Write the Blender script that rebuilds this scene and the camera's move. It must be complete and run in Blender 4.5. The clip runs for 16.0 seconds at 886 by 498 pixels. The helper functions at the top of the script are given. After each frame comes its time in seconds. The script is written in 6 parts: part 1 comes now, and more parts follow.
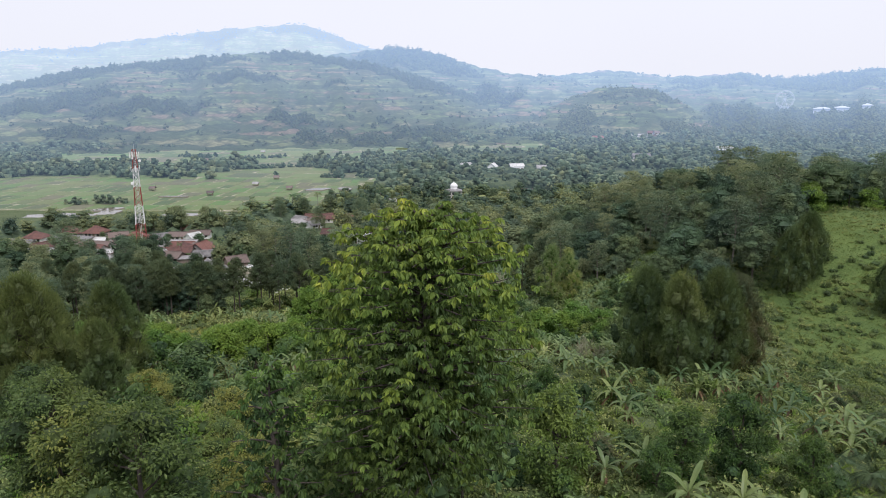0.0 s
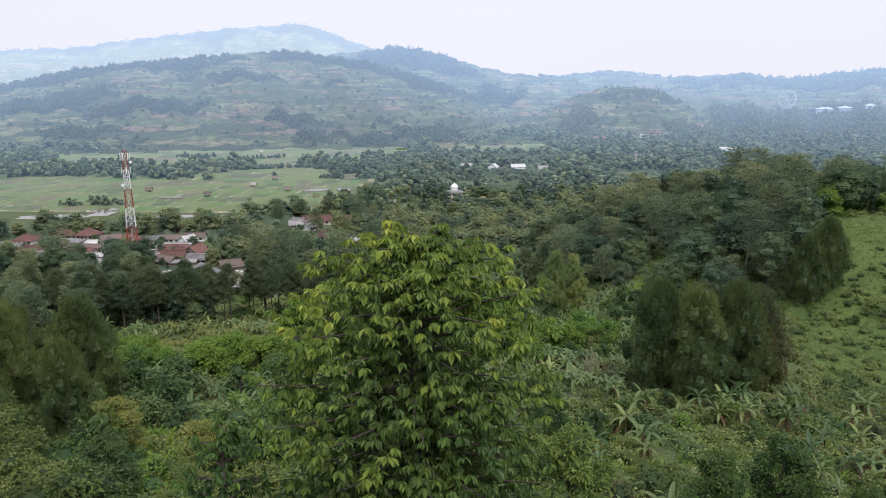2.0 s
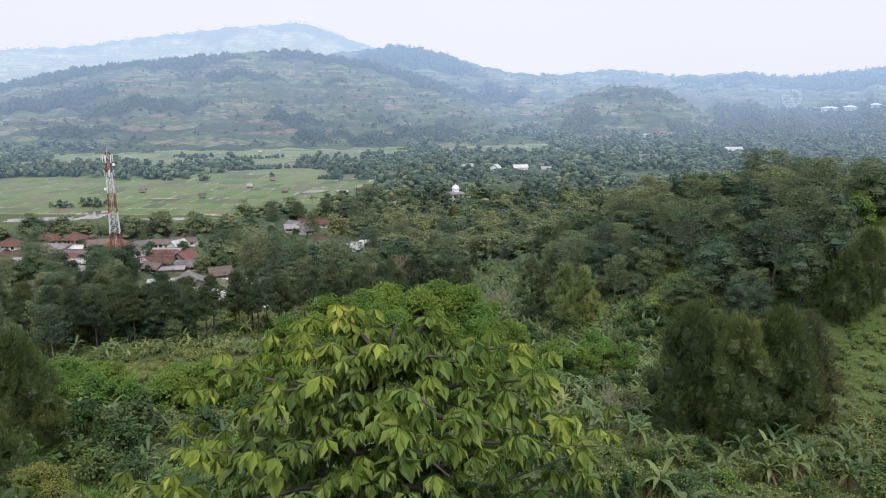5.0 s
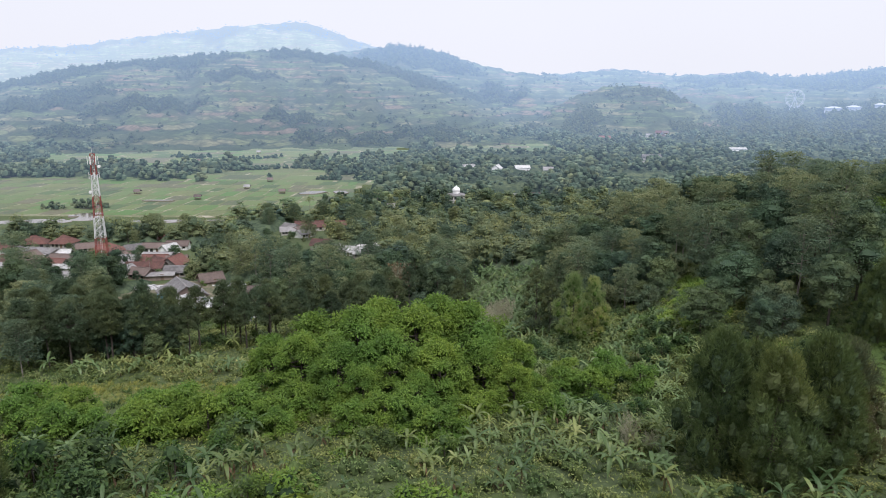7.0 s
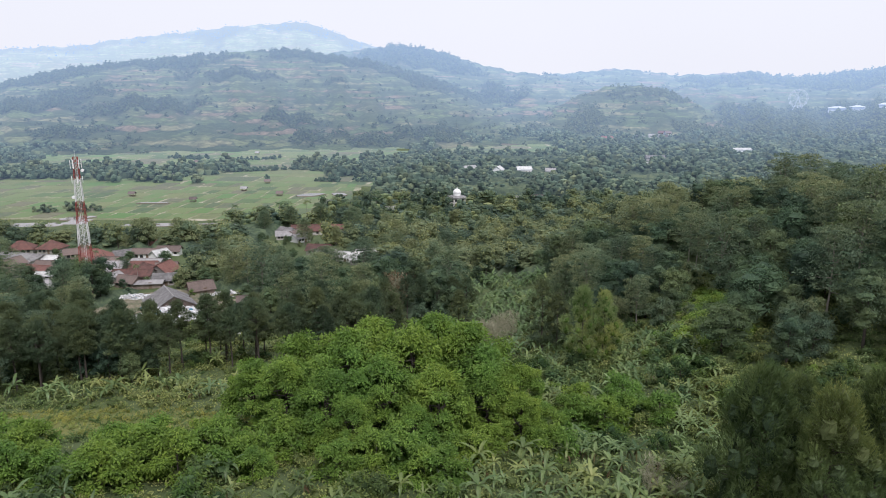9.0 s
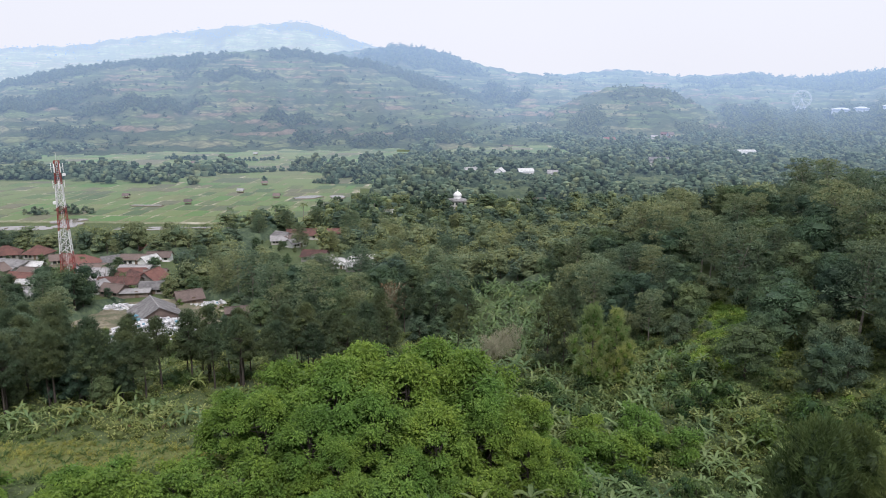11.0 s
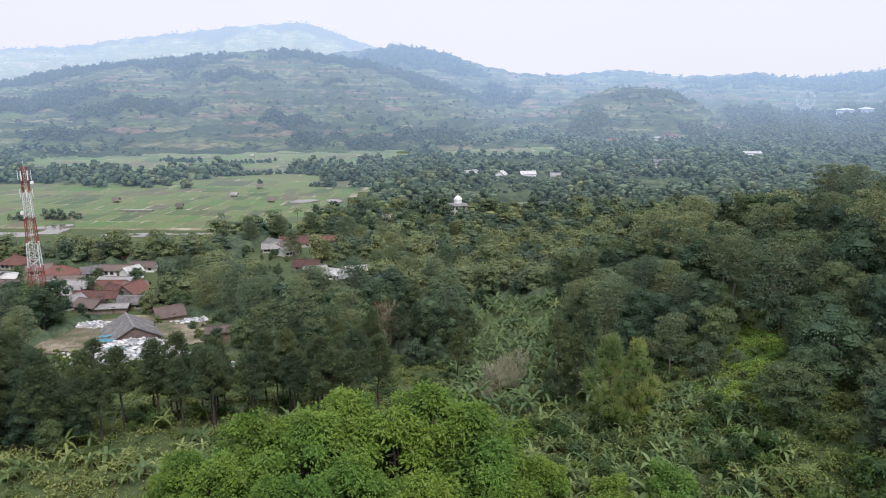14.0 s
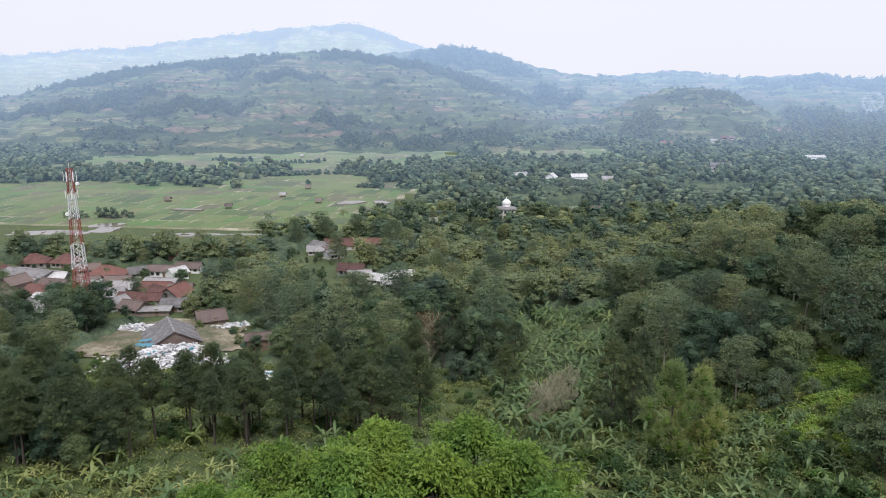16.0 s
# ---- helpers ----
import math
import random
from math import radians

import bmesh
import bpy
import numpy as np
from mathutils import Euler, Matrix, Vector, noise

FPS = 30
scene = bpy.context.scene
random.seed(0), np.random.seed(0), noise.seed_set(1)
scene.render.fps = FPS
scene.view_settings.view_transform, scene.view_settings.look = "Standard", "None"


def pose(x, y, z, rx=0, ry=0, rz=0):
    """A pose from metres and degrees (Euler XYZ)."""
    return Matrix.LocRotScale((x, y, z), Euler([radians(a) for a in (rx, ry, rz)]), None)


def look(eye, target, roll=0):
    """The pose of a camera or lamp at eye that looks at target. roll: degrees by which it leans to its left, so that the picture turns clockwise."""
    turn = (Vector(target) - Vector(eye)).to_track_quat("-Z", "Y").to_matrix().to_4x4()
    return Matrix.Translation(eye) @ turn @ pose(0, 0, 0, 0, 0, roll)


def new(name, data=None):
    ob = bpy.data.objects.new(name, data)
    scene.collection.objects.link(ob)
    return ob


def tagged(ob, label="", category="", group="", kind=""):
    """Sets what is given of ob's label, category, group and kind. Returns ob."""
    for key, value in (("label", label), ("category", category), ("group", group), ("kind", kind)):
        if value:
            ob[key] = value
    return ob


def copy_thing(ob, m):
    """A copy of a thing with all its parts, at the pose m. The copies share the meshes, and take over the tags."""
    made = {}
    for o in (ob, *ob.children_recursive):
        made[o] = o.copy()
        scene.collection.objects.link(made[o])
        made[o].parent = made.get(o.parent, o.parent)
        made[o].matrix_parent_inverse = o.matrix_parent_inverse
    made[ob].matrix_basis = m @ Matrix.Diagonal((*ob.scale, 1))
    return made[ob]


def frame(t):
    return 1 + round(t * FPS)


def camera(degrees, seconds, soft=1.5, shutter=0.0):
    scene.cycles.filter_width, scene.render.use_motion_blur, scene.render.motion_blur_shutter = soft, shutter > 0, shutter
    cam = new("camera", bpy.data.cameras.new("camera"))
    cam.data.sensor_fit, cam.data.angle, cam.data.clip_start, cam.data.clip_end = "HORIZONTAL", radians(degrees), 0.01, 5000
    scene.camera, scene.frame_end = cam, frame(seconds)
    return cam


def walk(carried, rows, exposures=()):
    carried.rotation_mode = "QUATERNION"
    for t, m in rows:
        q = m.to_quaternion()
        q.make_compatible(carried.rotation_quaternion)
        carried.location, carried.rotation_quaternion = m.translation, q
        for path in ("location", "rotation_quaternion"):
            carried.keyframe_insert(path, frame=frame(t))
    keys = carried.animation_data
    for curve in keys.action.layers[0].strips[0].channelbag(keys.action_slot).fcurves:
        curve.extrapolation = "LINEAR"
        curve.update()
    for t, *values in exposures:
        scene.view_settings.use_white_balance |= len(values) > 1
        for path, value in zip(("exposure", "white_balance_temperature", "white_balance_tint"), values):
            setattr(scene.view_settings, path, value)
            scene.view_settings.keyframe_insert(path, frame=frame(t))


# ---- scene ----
cam = camera(64, 16.0, 1.0)
PATH = [
    (0, (0.237, 8.176, 60.225), (-0.019, 17.935, 58.059), 0.06),
    (0.5, (0.253, 9.654, 60.203), (-0.005, 19.413, 58.036), 0.08),
    (1, (0.273, 11.278, 60.175), (0.013, 21.037, 58.008), 0.11),
    (1.5, (0.273, 13.081, 60.130), (0.012, 22.840, 57.963), 0.11),
    (2, (0.252, 15.004, 60.063), (-0.011, 24.763, 57.896), 0.10),
    (2.5, (0.218, 16.963, 59.992), (-0.048, 26.721, 57.824), 0.09),
    (3, (0.182, 18.917, 59.943), (-0.086, 28.675, 57.773), 0.08),
    (3.5, (0.161, 20.864, 59.917), (-0.109, 30.622, 57.746), 0.07),
    (4, (0.152, 22.809, 59.891), (-0.123, 32.567, 57.719), 0.07),
    (6.5, (0.117, 33.724, 59.700), (-0.171, 43.479, 57.519), 0.12),
    (7, (0.079, 36.130, 59.632), (-0.212, 45.885, 57.451), 0.14),
    (7.5, (0.017, 38.569, 59.545), (-0.276, 48.323, 57.363), 0.16),
    (8, (-0.016, 40.922, 59.520), (-0.313, 50.676, 57.339), 0.15),
    (8.5, (0.004, 43.215, 59.564), (-0.296, 52.970, 57.383), 0.11),
    (9, (0.039, 45.626, 59.598), (-0.265, 55.381, 57.418), 0.09),
    (9.5, (0.050, 48.093, 59.633), (-0.256, 57.847, 57.452), 0.11),
    (10, (0.049, 50.521, 59.689), (-0.259, 60.275, 57.509), 0.17),
    (12.5, (-0.028, 61.697, 59.867), (-0.341, 71.453, 57.695), 0.22),
    (13, (0.051, 64.150, 59.844), (-0.267, 73.907, 57.673), 0.18),
    (13.5, (0.068, 66.557, 59.846), (-0.252, 76.313, 57.675), 0.17),
    (14, (0.066, 69.014, 59.869), (-0.257, 78.771, 57.701), 0.18),
    (14.5, (0.075, 71.444, 59.929), (-0.250, 81.201, 57.764), 0.18),
    (15, (0.093, 73.626, 60.011), (-0.236, 83.384, 57.847), 0.18),
    (15.5, (0.095, 75.476, 60.080), (-0.241, 85.234, 57.917), 0.15),
    (15.6, (0.031, 75.639, 60.066), (-0.325, 85.396, 57.903), 0.16),
    (15.7, (-0.033, 75.802, 60.053), (-0.465, 85.556, 57.890), 0.17),
    (15.8, (-0.097, 75.965, 60.040), (-0.659, 85.712, 57.877), 0.20),
    (15.9, (-0.161, 76.128, 60.026), (-0.906, 85.862, 57.864), 0.23),
    (16, (-0.225, 76.290, 60.013), (-1.214, 86.004, 57.850), 0.27),
]
walk(cam, [(t, look(eye, target, roll)) for t, eye, target, roll in PATH], [(0, 0.03, 6200, 19), (16, 0.03, 6200, 19)])

# ---- world and light: a bright hazy overcast ----
world = bpy.data.worlds.new("world")
scene.world = world
world.use_nodes = True
wn, wl = world.node_tree.nodes, world.node_tree.links
sky = wn.new("ShaderNodeTexSky")
sky.sky_type, sky.sun_disc = "NISHITA", False
sky.sun_elevation, sky.sun_rotation = radians(58), radians(200)
sky.air_density, sky.dust_density, sky.ozone_density = 1.0, 6.0, 1.0
cloud = wn.new("ShaderNodeTexNoise")
cloud.inputs["Scale"].default_value = 1.6
cloud.inputs["Detail"].default_value = 4
veil = wn.new("ShaderNodeMapRange")
veil.inputs[3].default_value, veil.inputs[4].default_value = 7.9, 8.9
tint = wn.new("ShaderNodeVectorMath")
tint.operation = "SCALE"
tint.inputs[0].default_value = (0.962, 1.0, 1.012)
mix = wn.new("ShaderNodeMix")
mix.data_type = "RGBA"
mix.inputs[0].default_value = 0.9
wc = wn.new("ShaderNodeTexCoord")
wl.new(wc.outputs["Generated"], cloud.inputs["Vector"])
wl.new(cloud.outputs["Fac"], veil.inputs[0])
wl.new(veil.outputs[0], tint.inputs["Scale"])
wl.new(sky.outputs[0], mix.inputs[6])
wl.new(tint.outputs[0], mix.inputs[7])
wl.new(mix.outputs[2], wn["Background"].inputs["Color"])
wn["Background"].inputs["Strength"].default_value = 0.115
sun_data = bpy.data.lights.new("sun", "SUN")
sun_data.energy, sun_data.angle, sun_data.color = 2.4, radians(12), (1.0, 0.98, 0.94)
sun = new("sun", sun_data)
sun.matrix_world = look((60, -80, 200), (0, 60, 0))


# ---- materials ----
def nodes_of(name):
    m = bpy.data.materials.new(name)
    m.use_nodes = True
    return m, m.node_tree.nodes, m.node_tree.links, m.node_tree.nodes["Principled BSDF"]


def ramp(n, stops):
    r = n.new("ShaderNodeValToRGB")
    e = r.color_ramp.elements
    while len(e) < len(stops):
        e.new(0.5)
    for k, (at, col) in zip(e, stops):
        k.position, k.color = at, (*col, 1)
    return r


def noise_node(n, l, scale, detail=4, rough=0.55, vec=None):
    t = n.new("ShaderNodeTexNoise")
    t.inputs["Scale"].default_value, t.inputs["Detail"].default_value, t.inputs["Roughness"].default_value = scale, detail, rough
    if vec is None:
        vec = n.new("ShaderNodeNewGeometry").outputs["Position"]
    l.new(vec, t.inputs["Vector"])
    return t


def math_node(n, l, op, a, b):
    m = n.new("ShaderNodeMath")
    m.operation = op
    for i, v in enumerate((a, b)):
        if isinstance(v, (int, float)):
            m.inputs[i].default_value = v
        else:
            l.new(v, m.inputs[i])
    return m.outputs[0]


# emission colour that stands in for haze
HAZE_GLOW = (0.166, 0.236, 0.338)


def painted_haze(n, l, b, colour=HAZE_GLOW):
    """Paints haze as a blue glow on surfaces past 420 m, stronger with distance."""
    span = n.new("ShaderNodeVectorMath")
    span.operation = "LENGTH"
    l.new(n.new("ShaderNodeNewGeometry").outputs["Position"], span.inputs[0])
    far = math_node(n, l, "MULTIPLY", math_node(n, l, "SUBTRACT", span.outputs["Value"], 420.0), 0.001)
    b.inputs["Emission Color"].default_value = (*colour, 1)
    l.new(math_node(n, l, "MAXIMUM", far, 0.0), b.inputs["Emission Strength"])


def leaf_mat(name, stops, rough=0.5, through_light=0.3, spec=0.28, far=False, haze_blue=0.0, own=0.52):
    m, n, l, b = nodes_of(name)
    geo, info, tone = n.new("ShaderNodeNewGeometry"), n.new("ShaderNodeObjectInfo"), n.new("ShaderNodeAttribute")
    tone.attribute_name = "tone"
    f = math_node(n, l, "MULTIPLY", geo.outputs["Random Per Island"], 0.30)
    f = math_node(n, l, "ADD", math_node(n, l, "ADD", f, 0.26 - 0.5 * own), math_node(n, l, "MULTIPLY", info.outputs["Random"], own))
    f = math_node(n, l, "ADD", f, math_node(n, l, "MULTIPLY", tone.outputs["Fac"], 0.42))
    big = noise_node(n, l, 0.35, 2)
    f = math_node(n, l, "ADD", f, math_node(n, l, "MULTIPLY", math_node(n, l, "SUBTRACT", big.outputs["Fac"], 0.5), 0.9))
    # blue mixed into the leaf colour imitates haze over the middle distance
    r = ramp(n, [(k, (c[0], c[1], c[2] + haze_blue * c[1])) for k, c in stops])
    l.new(f, r.inputs[0])
    # each stand of plants leans to yellow or to blue green
    lean = ramp(n, [(0.40, (0.88, 0.98, 1.08)), (0.60, (1.12, 1.03, 0.93))])
    stand = math_node(n, l, "MULTIPLY", math_node(n, l, "SUBTRACT", info.outputs["Random"], 0.5), 0.4 * own)
    l.new(math_node(n, l, "ADD", noise_node(n, l, 0.11, 3, 0.6).outputs["Fac"], stand), lean.inputs[0])
    tinted = n.new("ShaderNodeMix")
    tinted.data_type, tinted.blend_type = "RGBA", "MULTIPLY"
    tinted.inputs[0].default_value = 1.0
    l.new(r.outputs[0], tinted.inputs[6])
    l.new(lean.outputs[0], tinted.inputs[7])
    l.new(tinted.outputs[2], b.inputs["Base Color"])
    b.inputs["Roughness"].default_value = rough
    b.inputs["Specular IOR Level"].default_value = spec
    # far leaves get haze painted on as emission
    if far:
        painted_haze(n, l, b)
    if through_light:
        t, mx = n.new("ShaderNodeBsdfTranslucent"), n.new("ShaderNodeMixShader")
        l.new(tinted.outputs[2], t.inputs["Color"])
        mx.inputs[0].default_value = through_light
        l.new(b.outputs[0], mx.inputs[1])
        l.new(t.outputs[0], mx.inputs[2])
        l.new(mx.outputs[0], n["Material Output"].inputs["Surface"])
    return m


def rough_mat(name, stops, scale=3.0, rough=0.85, metal=0.0, bump=0.3, fine=14.0, far=False, spec=0.3, own=0.0):
    """A plain surface with stains at one scale and grain at another."""
    m, n, l, b = nodes_of(name)
    co = n.new("ShaderNodeTexCoord").outputs["Object"]
    a, c = noise_node(n, l, scale, 5, 0.6, co), noise_node(n, l, scale * fine, 3, 0.6, co)
    f = math_node(n, l, "ADD", math_node(n, l, "MULTIPLY", a.outputs["Fac"], 0.7), math_node(n, l, "MULTIPLY", c.outputs["Fac"], 0.3))
    if own:
        info = n.new("ShaderNodeObjectInfo")
        f = math_node(n, l, "ADD", f, math_node(n, l, "MULTIPLY", math_node(n, l, "SUBTRACT", info.outputs["Random"], 0.5), own))
    r = ramp(n, stops)
    l.new(f, r.inputs[0])
    l.new(r.outputs[0], b.inputs["Base Color"])
    b.inputs["Roughness"].default_value, b.inputs["Metallic"].default_value = rough, metal
    b.inputs["Specular IOR Level"].default_value = spec
    # far surfaces get haze painted on as emission
    if far:
        painted_haze(n, l, b)
    if bump:
        bp = n.new("ShaderNodeBump")
        bp.inputs["Strength"].default_value, bp.inputs["Distance"].default_value = bump, 0.05
        l.new(c.outputs["Fac"], bp.inputs["Height"])
        l.new(bp.outputs[0], b.inputs["Normal"])
    return m


BARK = rough_mat("bark", [(0.3, (0.035, 0.030, 0.025)), (0.7, (0.095, 0.080, 0.066))], 2.0)
PALE_BARK = rough_mat("pale_bark", [(0.3, (0.16, 0.14, 0.12)), (0.7, (0.34, 0.31, 0.27))], 2.0)
# dark green of the inner crown lumps: painted shade behind the leaves
DEEP = leaf_mat("inner_crown_shade", [(0.2, (0.035, 0.059, 0.026)), (0.9, (0.078, 0.124, 0.046))], 0.9, 0, 0.08)
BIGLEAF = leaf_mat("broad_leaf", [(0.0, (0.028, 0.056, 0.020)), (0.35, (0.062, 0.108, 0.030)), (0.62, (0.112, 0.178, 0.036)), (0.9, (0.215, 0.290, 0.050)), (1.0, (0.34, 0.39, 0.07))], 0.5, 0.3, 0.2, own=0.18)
TAWNY = leaf_mat("tawny_needle", [(0.0, (0.062, 0.070, 0.032)), (0.6, (0.150, 0.155, 0.066)), (1.0, (0.27, 0.255, 0.11))], 0.6, 0.25, 0.25)
OLIVE = leaf_mat("olive_leaf", [(0.0, (0.030, 0.056, 0.016)), (0.45, (0.130, 0.178, 0.045)), (1.0, (0.33, 0.345, 0.095))], 0.55, 0.3)
NEEDLE = leaf_mat("pine_needle", [(0.0, (0.040, 0.062, 0.036)), (0.6, (0.108, 0.146, 0.070)), (1.0, (0.20, 0.235, 0.115))], 0.6, 0.2, 0.25, own=0.18)
SHEOAK = leaf_mat("sheoak_needle", [(0.0, (0.045, 0.072, 0.024)), (0.6, (0.125, 0.168, 0.050)), (1.0, (0.26, 0.285, 0.09))], 0.6, 0.25, 0.25, own=0.18)
PALENEEDLE = leaf_mat("pale_sheoak_needle", [(0.0, (0.14, 0.19, 0.065)), (0.6, (0.28, 0.335, 0.115)), (1.0, (0.41, 0.45, 0.17))], 0.6, 0.3, 0.25)
FRESH = leaf_mat("fresh_leaf", [(0.0, (0.062, 0.128, 0.022)), (0.5, (0.162, 0.268, 0.044)), (1.0, (0.29, 0.39, 0.078))], 0.5, 0.32, own=0.18)
MIXED = leaf_mat("mixed_leaf", [(0.0, (0.042, 0.074, 0.034)), (0.4, (0.098, 0.152, 0.062)), (0.75, (0.175, 0.235, 0.088)), (1.0, (0.28, 0.33, 0.125))], 0.6, 0.25, 0.16, haze_blue=0.09)
DARKLEAF = leaf_mat("dark_leaf", [(0.0, (0.030, 0.054, 0.028)), (0.5, (0.070, 0.110, 0.052)), (1.0, (0.160, 0.210, 0.090))], 0.6, 0.2, 0.16, haze_blue=0.09)
FEATHER = leaf_mat("feathery_leaf", [(0.0, (0.084, 0.120, 0.058)), (0.5, (0.184, 0.235, 0.102)), (1.0, (0.304, 0.340, 0.160))], 0.55, 0.35, haze_blue=0.09)
BANANA = leaf_mat("banana_leaf", [(0.0, (0.062, 0.108, 0.036)), (0.5, (0.150, 0.212, 0.072)), (0.85, (0.245, 0.312, 0.115)), (1.0, (0.34, 0.38, 0.15))], 0.42, 0.35, 0.35)
DRY = rough_mat("dry_twig", [(0.3, (0.22, 0.215, 0.14)), (0.7, (0.40, 0.385, 0.27))], 2.0)
BROWN = leaf_mat("withered_leaf", [(0.0, (0.07, 0.045, 0.025)), (1.0, (0.20, 0.14, 0.08))], 0.8, 0.2)
SCRUB = leaf_mat("scrub_leaf", [(0.0, (0.030, 0.058, 0.020)), (0.4, (0.095, 0.150, 0.046)), (0.75, (0.195, 0.255, 0.080)), (1.0, (0.29, 0.33, 0.13))], 0.6, 0.3)
NEARGREEN = leaf_mat("glossy_green_leaf", [(0.0, (0.025, 0.054, 0.014)), (0.5, (0.071, 0.128, 0.027)), (1.0, (0.175, 0.250, 0.058))], 0.48, 0.25, 0.22)
WOODS = leaf_mat("woodland_leaf", [(0.0, (0.046, 0.076, 0.040)), (0.45, (0.108, 0.156, 0.072)), (1.0, (0.22, 0.265, 0.115))], 0.65, 0.15, 0.15, haze_blue=0.09)
LIGHTWOODS = leaf_mat("light_woodland_leaf", [(0.0, (0.070, 0.102, 0.042)), (0.5, (0.145, 0.188, 0.070)), (1.0, (0.25, 0.290, 0.105))], 0.65, 0.2, 0.15, haze_blue=0.09)
DARKWOODS = leaf_mat("dark_woodland_leaf", [(0.0, (0.030, 0.052, 0.036)), (0.5, (0.064, 0.096, 0.060)), (1.0, (0.135, 0.172, 0.092))], 0.65, 0.15, 0.15, haze_blue=0.09)
# core tones: darker greens on inner lumps imitate shade in the gaps
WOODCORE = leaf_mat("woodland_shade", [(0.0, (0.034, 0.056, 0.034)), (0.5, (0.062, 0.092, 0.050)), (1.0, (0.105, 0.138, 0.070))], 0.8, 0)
CROWNCORE = leaf_mat("forest_crown_shade", [(0.0, (0.030, 0.052, 0.028)), (0.5, (0.055, 0.088, 0.040)), (1.0, (0.095, 0.130, 0.058))], 0.8, 0)
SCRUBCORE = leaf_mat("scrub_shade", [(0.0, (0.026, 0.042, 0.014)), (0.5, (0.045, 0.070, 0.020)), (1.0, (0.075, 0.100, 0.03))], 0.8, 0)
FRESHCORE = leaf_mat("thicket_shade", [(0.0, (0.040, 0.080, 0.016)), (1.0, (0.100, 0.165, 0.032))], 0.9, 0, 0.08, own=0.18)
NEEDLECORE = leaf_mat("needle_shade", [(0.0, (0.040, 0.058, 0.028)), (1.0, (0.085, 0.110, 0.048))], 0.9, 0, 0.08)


# ---- the lie of the land ----
def ease(a, b, v):
    k = np.clip((v - a) / (b - a), 0, 1)
    return k * k * (3 - 2 * k)


def land(x, y):
    """Height of the ground: a spur that falls towards the valley, with a wooded knoll beside it."""
    x, y = np.asarray(x, float), np.asarray(y, float)
    z = np.interp(y, (-400, 0, 40, 85, 120, 150, 190, 240, 350, 402, 520), (60, 42, 34.5, 25, 18.5, 13, 6, 2, -4, -7.2, -7.5))
    knoll = ease(8, 92, x) * ease(100, 172, y) * (1 - ease(240, 420, y)) * (1 - 0.5 * ease(170, 420, x))
    z = z + 24.5 * knoll - 0.03 * np.maximum(-x - 40, 0) * (1 - ease(100, 260, y))
    rough = np.sin(x * 0.21 + np.sin(y * 0.13) * 1.7) * np.sin(y * 0.17 + np.sin(x * 0.09) * 2.1)
    z = z + 0.45 * rough * (1 - ease(220, 330, y))
    return z


def at(x, y):
    return float(land(x, y))


# ---- mesh helpers ----
def mesh_of(name, verts, faces, mats, slot=None, smooth=False, tone=None):
    me = bpy.data.meshes.new(name)
    me.from_pydata(np.asarray(verts, float).tolist(), [], faces if isinstance(faces, list) else faces.tolist())
    for m in mats:
        me.materials.append(m)
    if slot is not None:
        me.polygons.foreach_set("material_index", np.asarray(slot, dtype=np.int32))
    if smooth:
        me.polygons.foreach_set("use_smooth", np.ones(len(me.polygons), dtype=bool))
    if tone is not None:
        a = me.attributes.new("tone", "FLOAT", "POINT")
        a.data.foreach_set("value", np.asarray(tone, dtype=np.float32))
    me.update()
    return me


def empty(name, m, label, category, group="", kind=""):
    ob = new(name)
    ob.empty_display_size = 0.5
    ob.matrix_basis = m
    return tagged(ob, label, category, group, kind)


def child(name, me, parent, label=""):
    ob = new(name, me)
    ob.parent = parent
    return tagged(ob, label) if label else ob


def part(name, bm, material, parent, label=""):
    me = bpy.data.meshes.new(name)
    bm.to_mesh(me)
    bm.free()
    me.materials.append(material)
    return child(name, me, parent, label)


class Soup:
    """Collects vertices and faces from many pieces."""

    def __init__(self):
        self.v, self.f, self.s, self.t, self.n = [], [], [], [], 0

    def add(self, v, f, slot=0, tone=0.0):
        v = np.asarray(v, float)
        self.v.append(v)
        self.f += [[i + self.n for i in face] for face in f]
        self.s += [slot] * len(f)
        self.t.append(np.broadcast_to(np.asarray(tone, float), (len(v),)))
        self.n += len(v)

    def mesh(self, name, mats, smooth=False, tone=False):
        return mesh_of(name, np.concatenate(self.v), self.f, mats, self.s, smooth, np.concatenate(self.t) if tone else None)


def unit(a):
    return a / np.maximum(np.linalg.norm(a, axis=-1, keepdims=True), 1e-9)


def tube(s, pts, radii, sides=6, slot=0):
    """A tapered limb through the points."""
    pts = np.asarray(pts, float)
    ring = np.arange(sides) * 2 * np.pi / sides
    along = unit(np.gradient(pts, axis=0))
    a = unit(np.cross(along, (0.31, 0.95, 0.05)))
    b = np.cross(along, a)
    r = np.asarray(radii)[:, None, None]
    v = pts[:, None] + r * (np.cos(ring)[None, :, None] * a[:, None] + np.sin(ring)[None, :, None] * b[:, None])
    f = [[i * sides + j, i * sides + (j + 1) % sides, (i + 1) * sides + (j + 1) % sides, (i + 1) * sides + j] for i in range(len(pts) - 1) for j in range(sides)]
    f.append([(len(pts) - 1) * sides + j for j in range(sides)])
    s.add(v.reshape(-1, 3), f, slot)


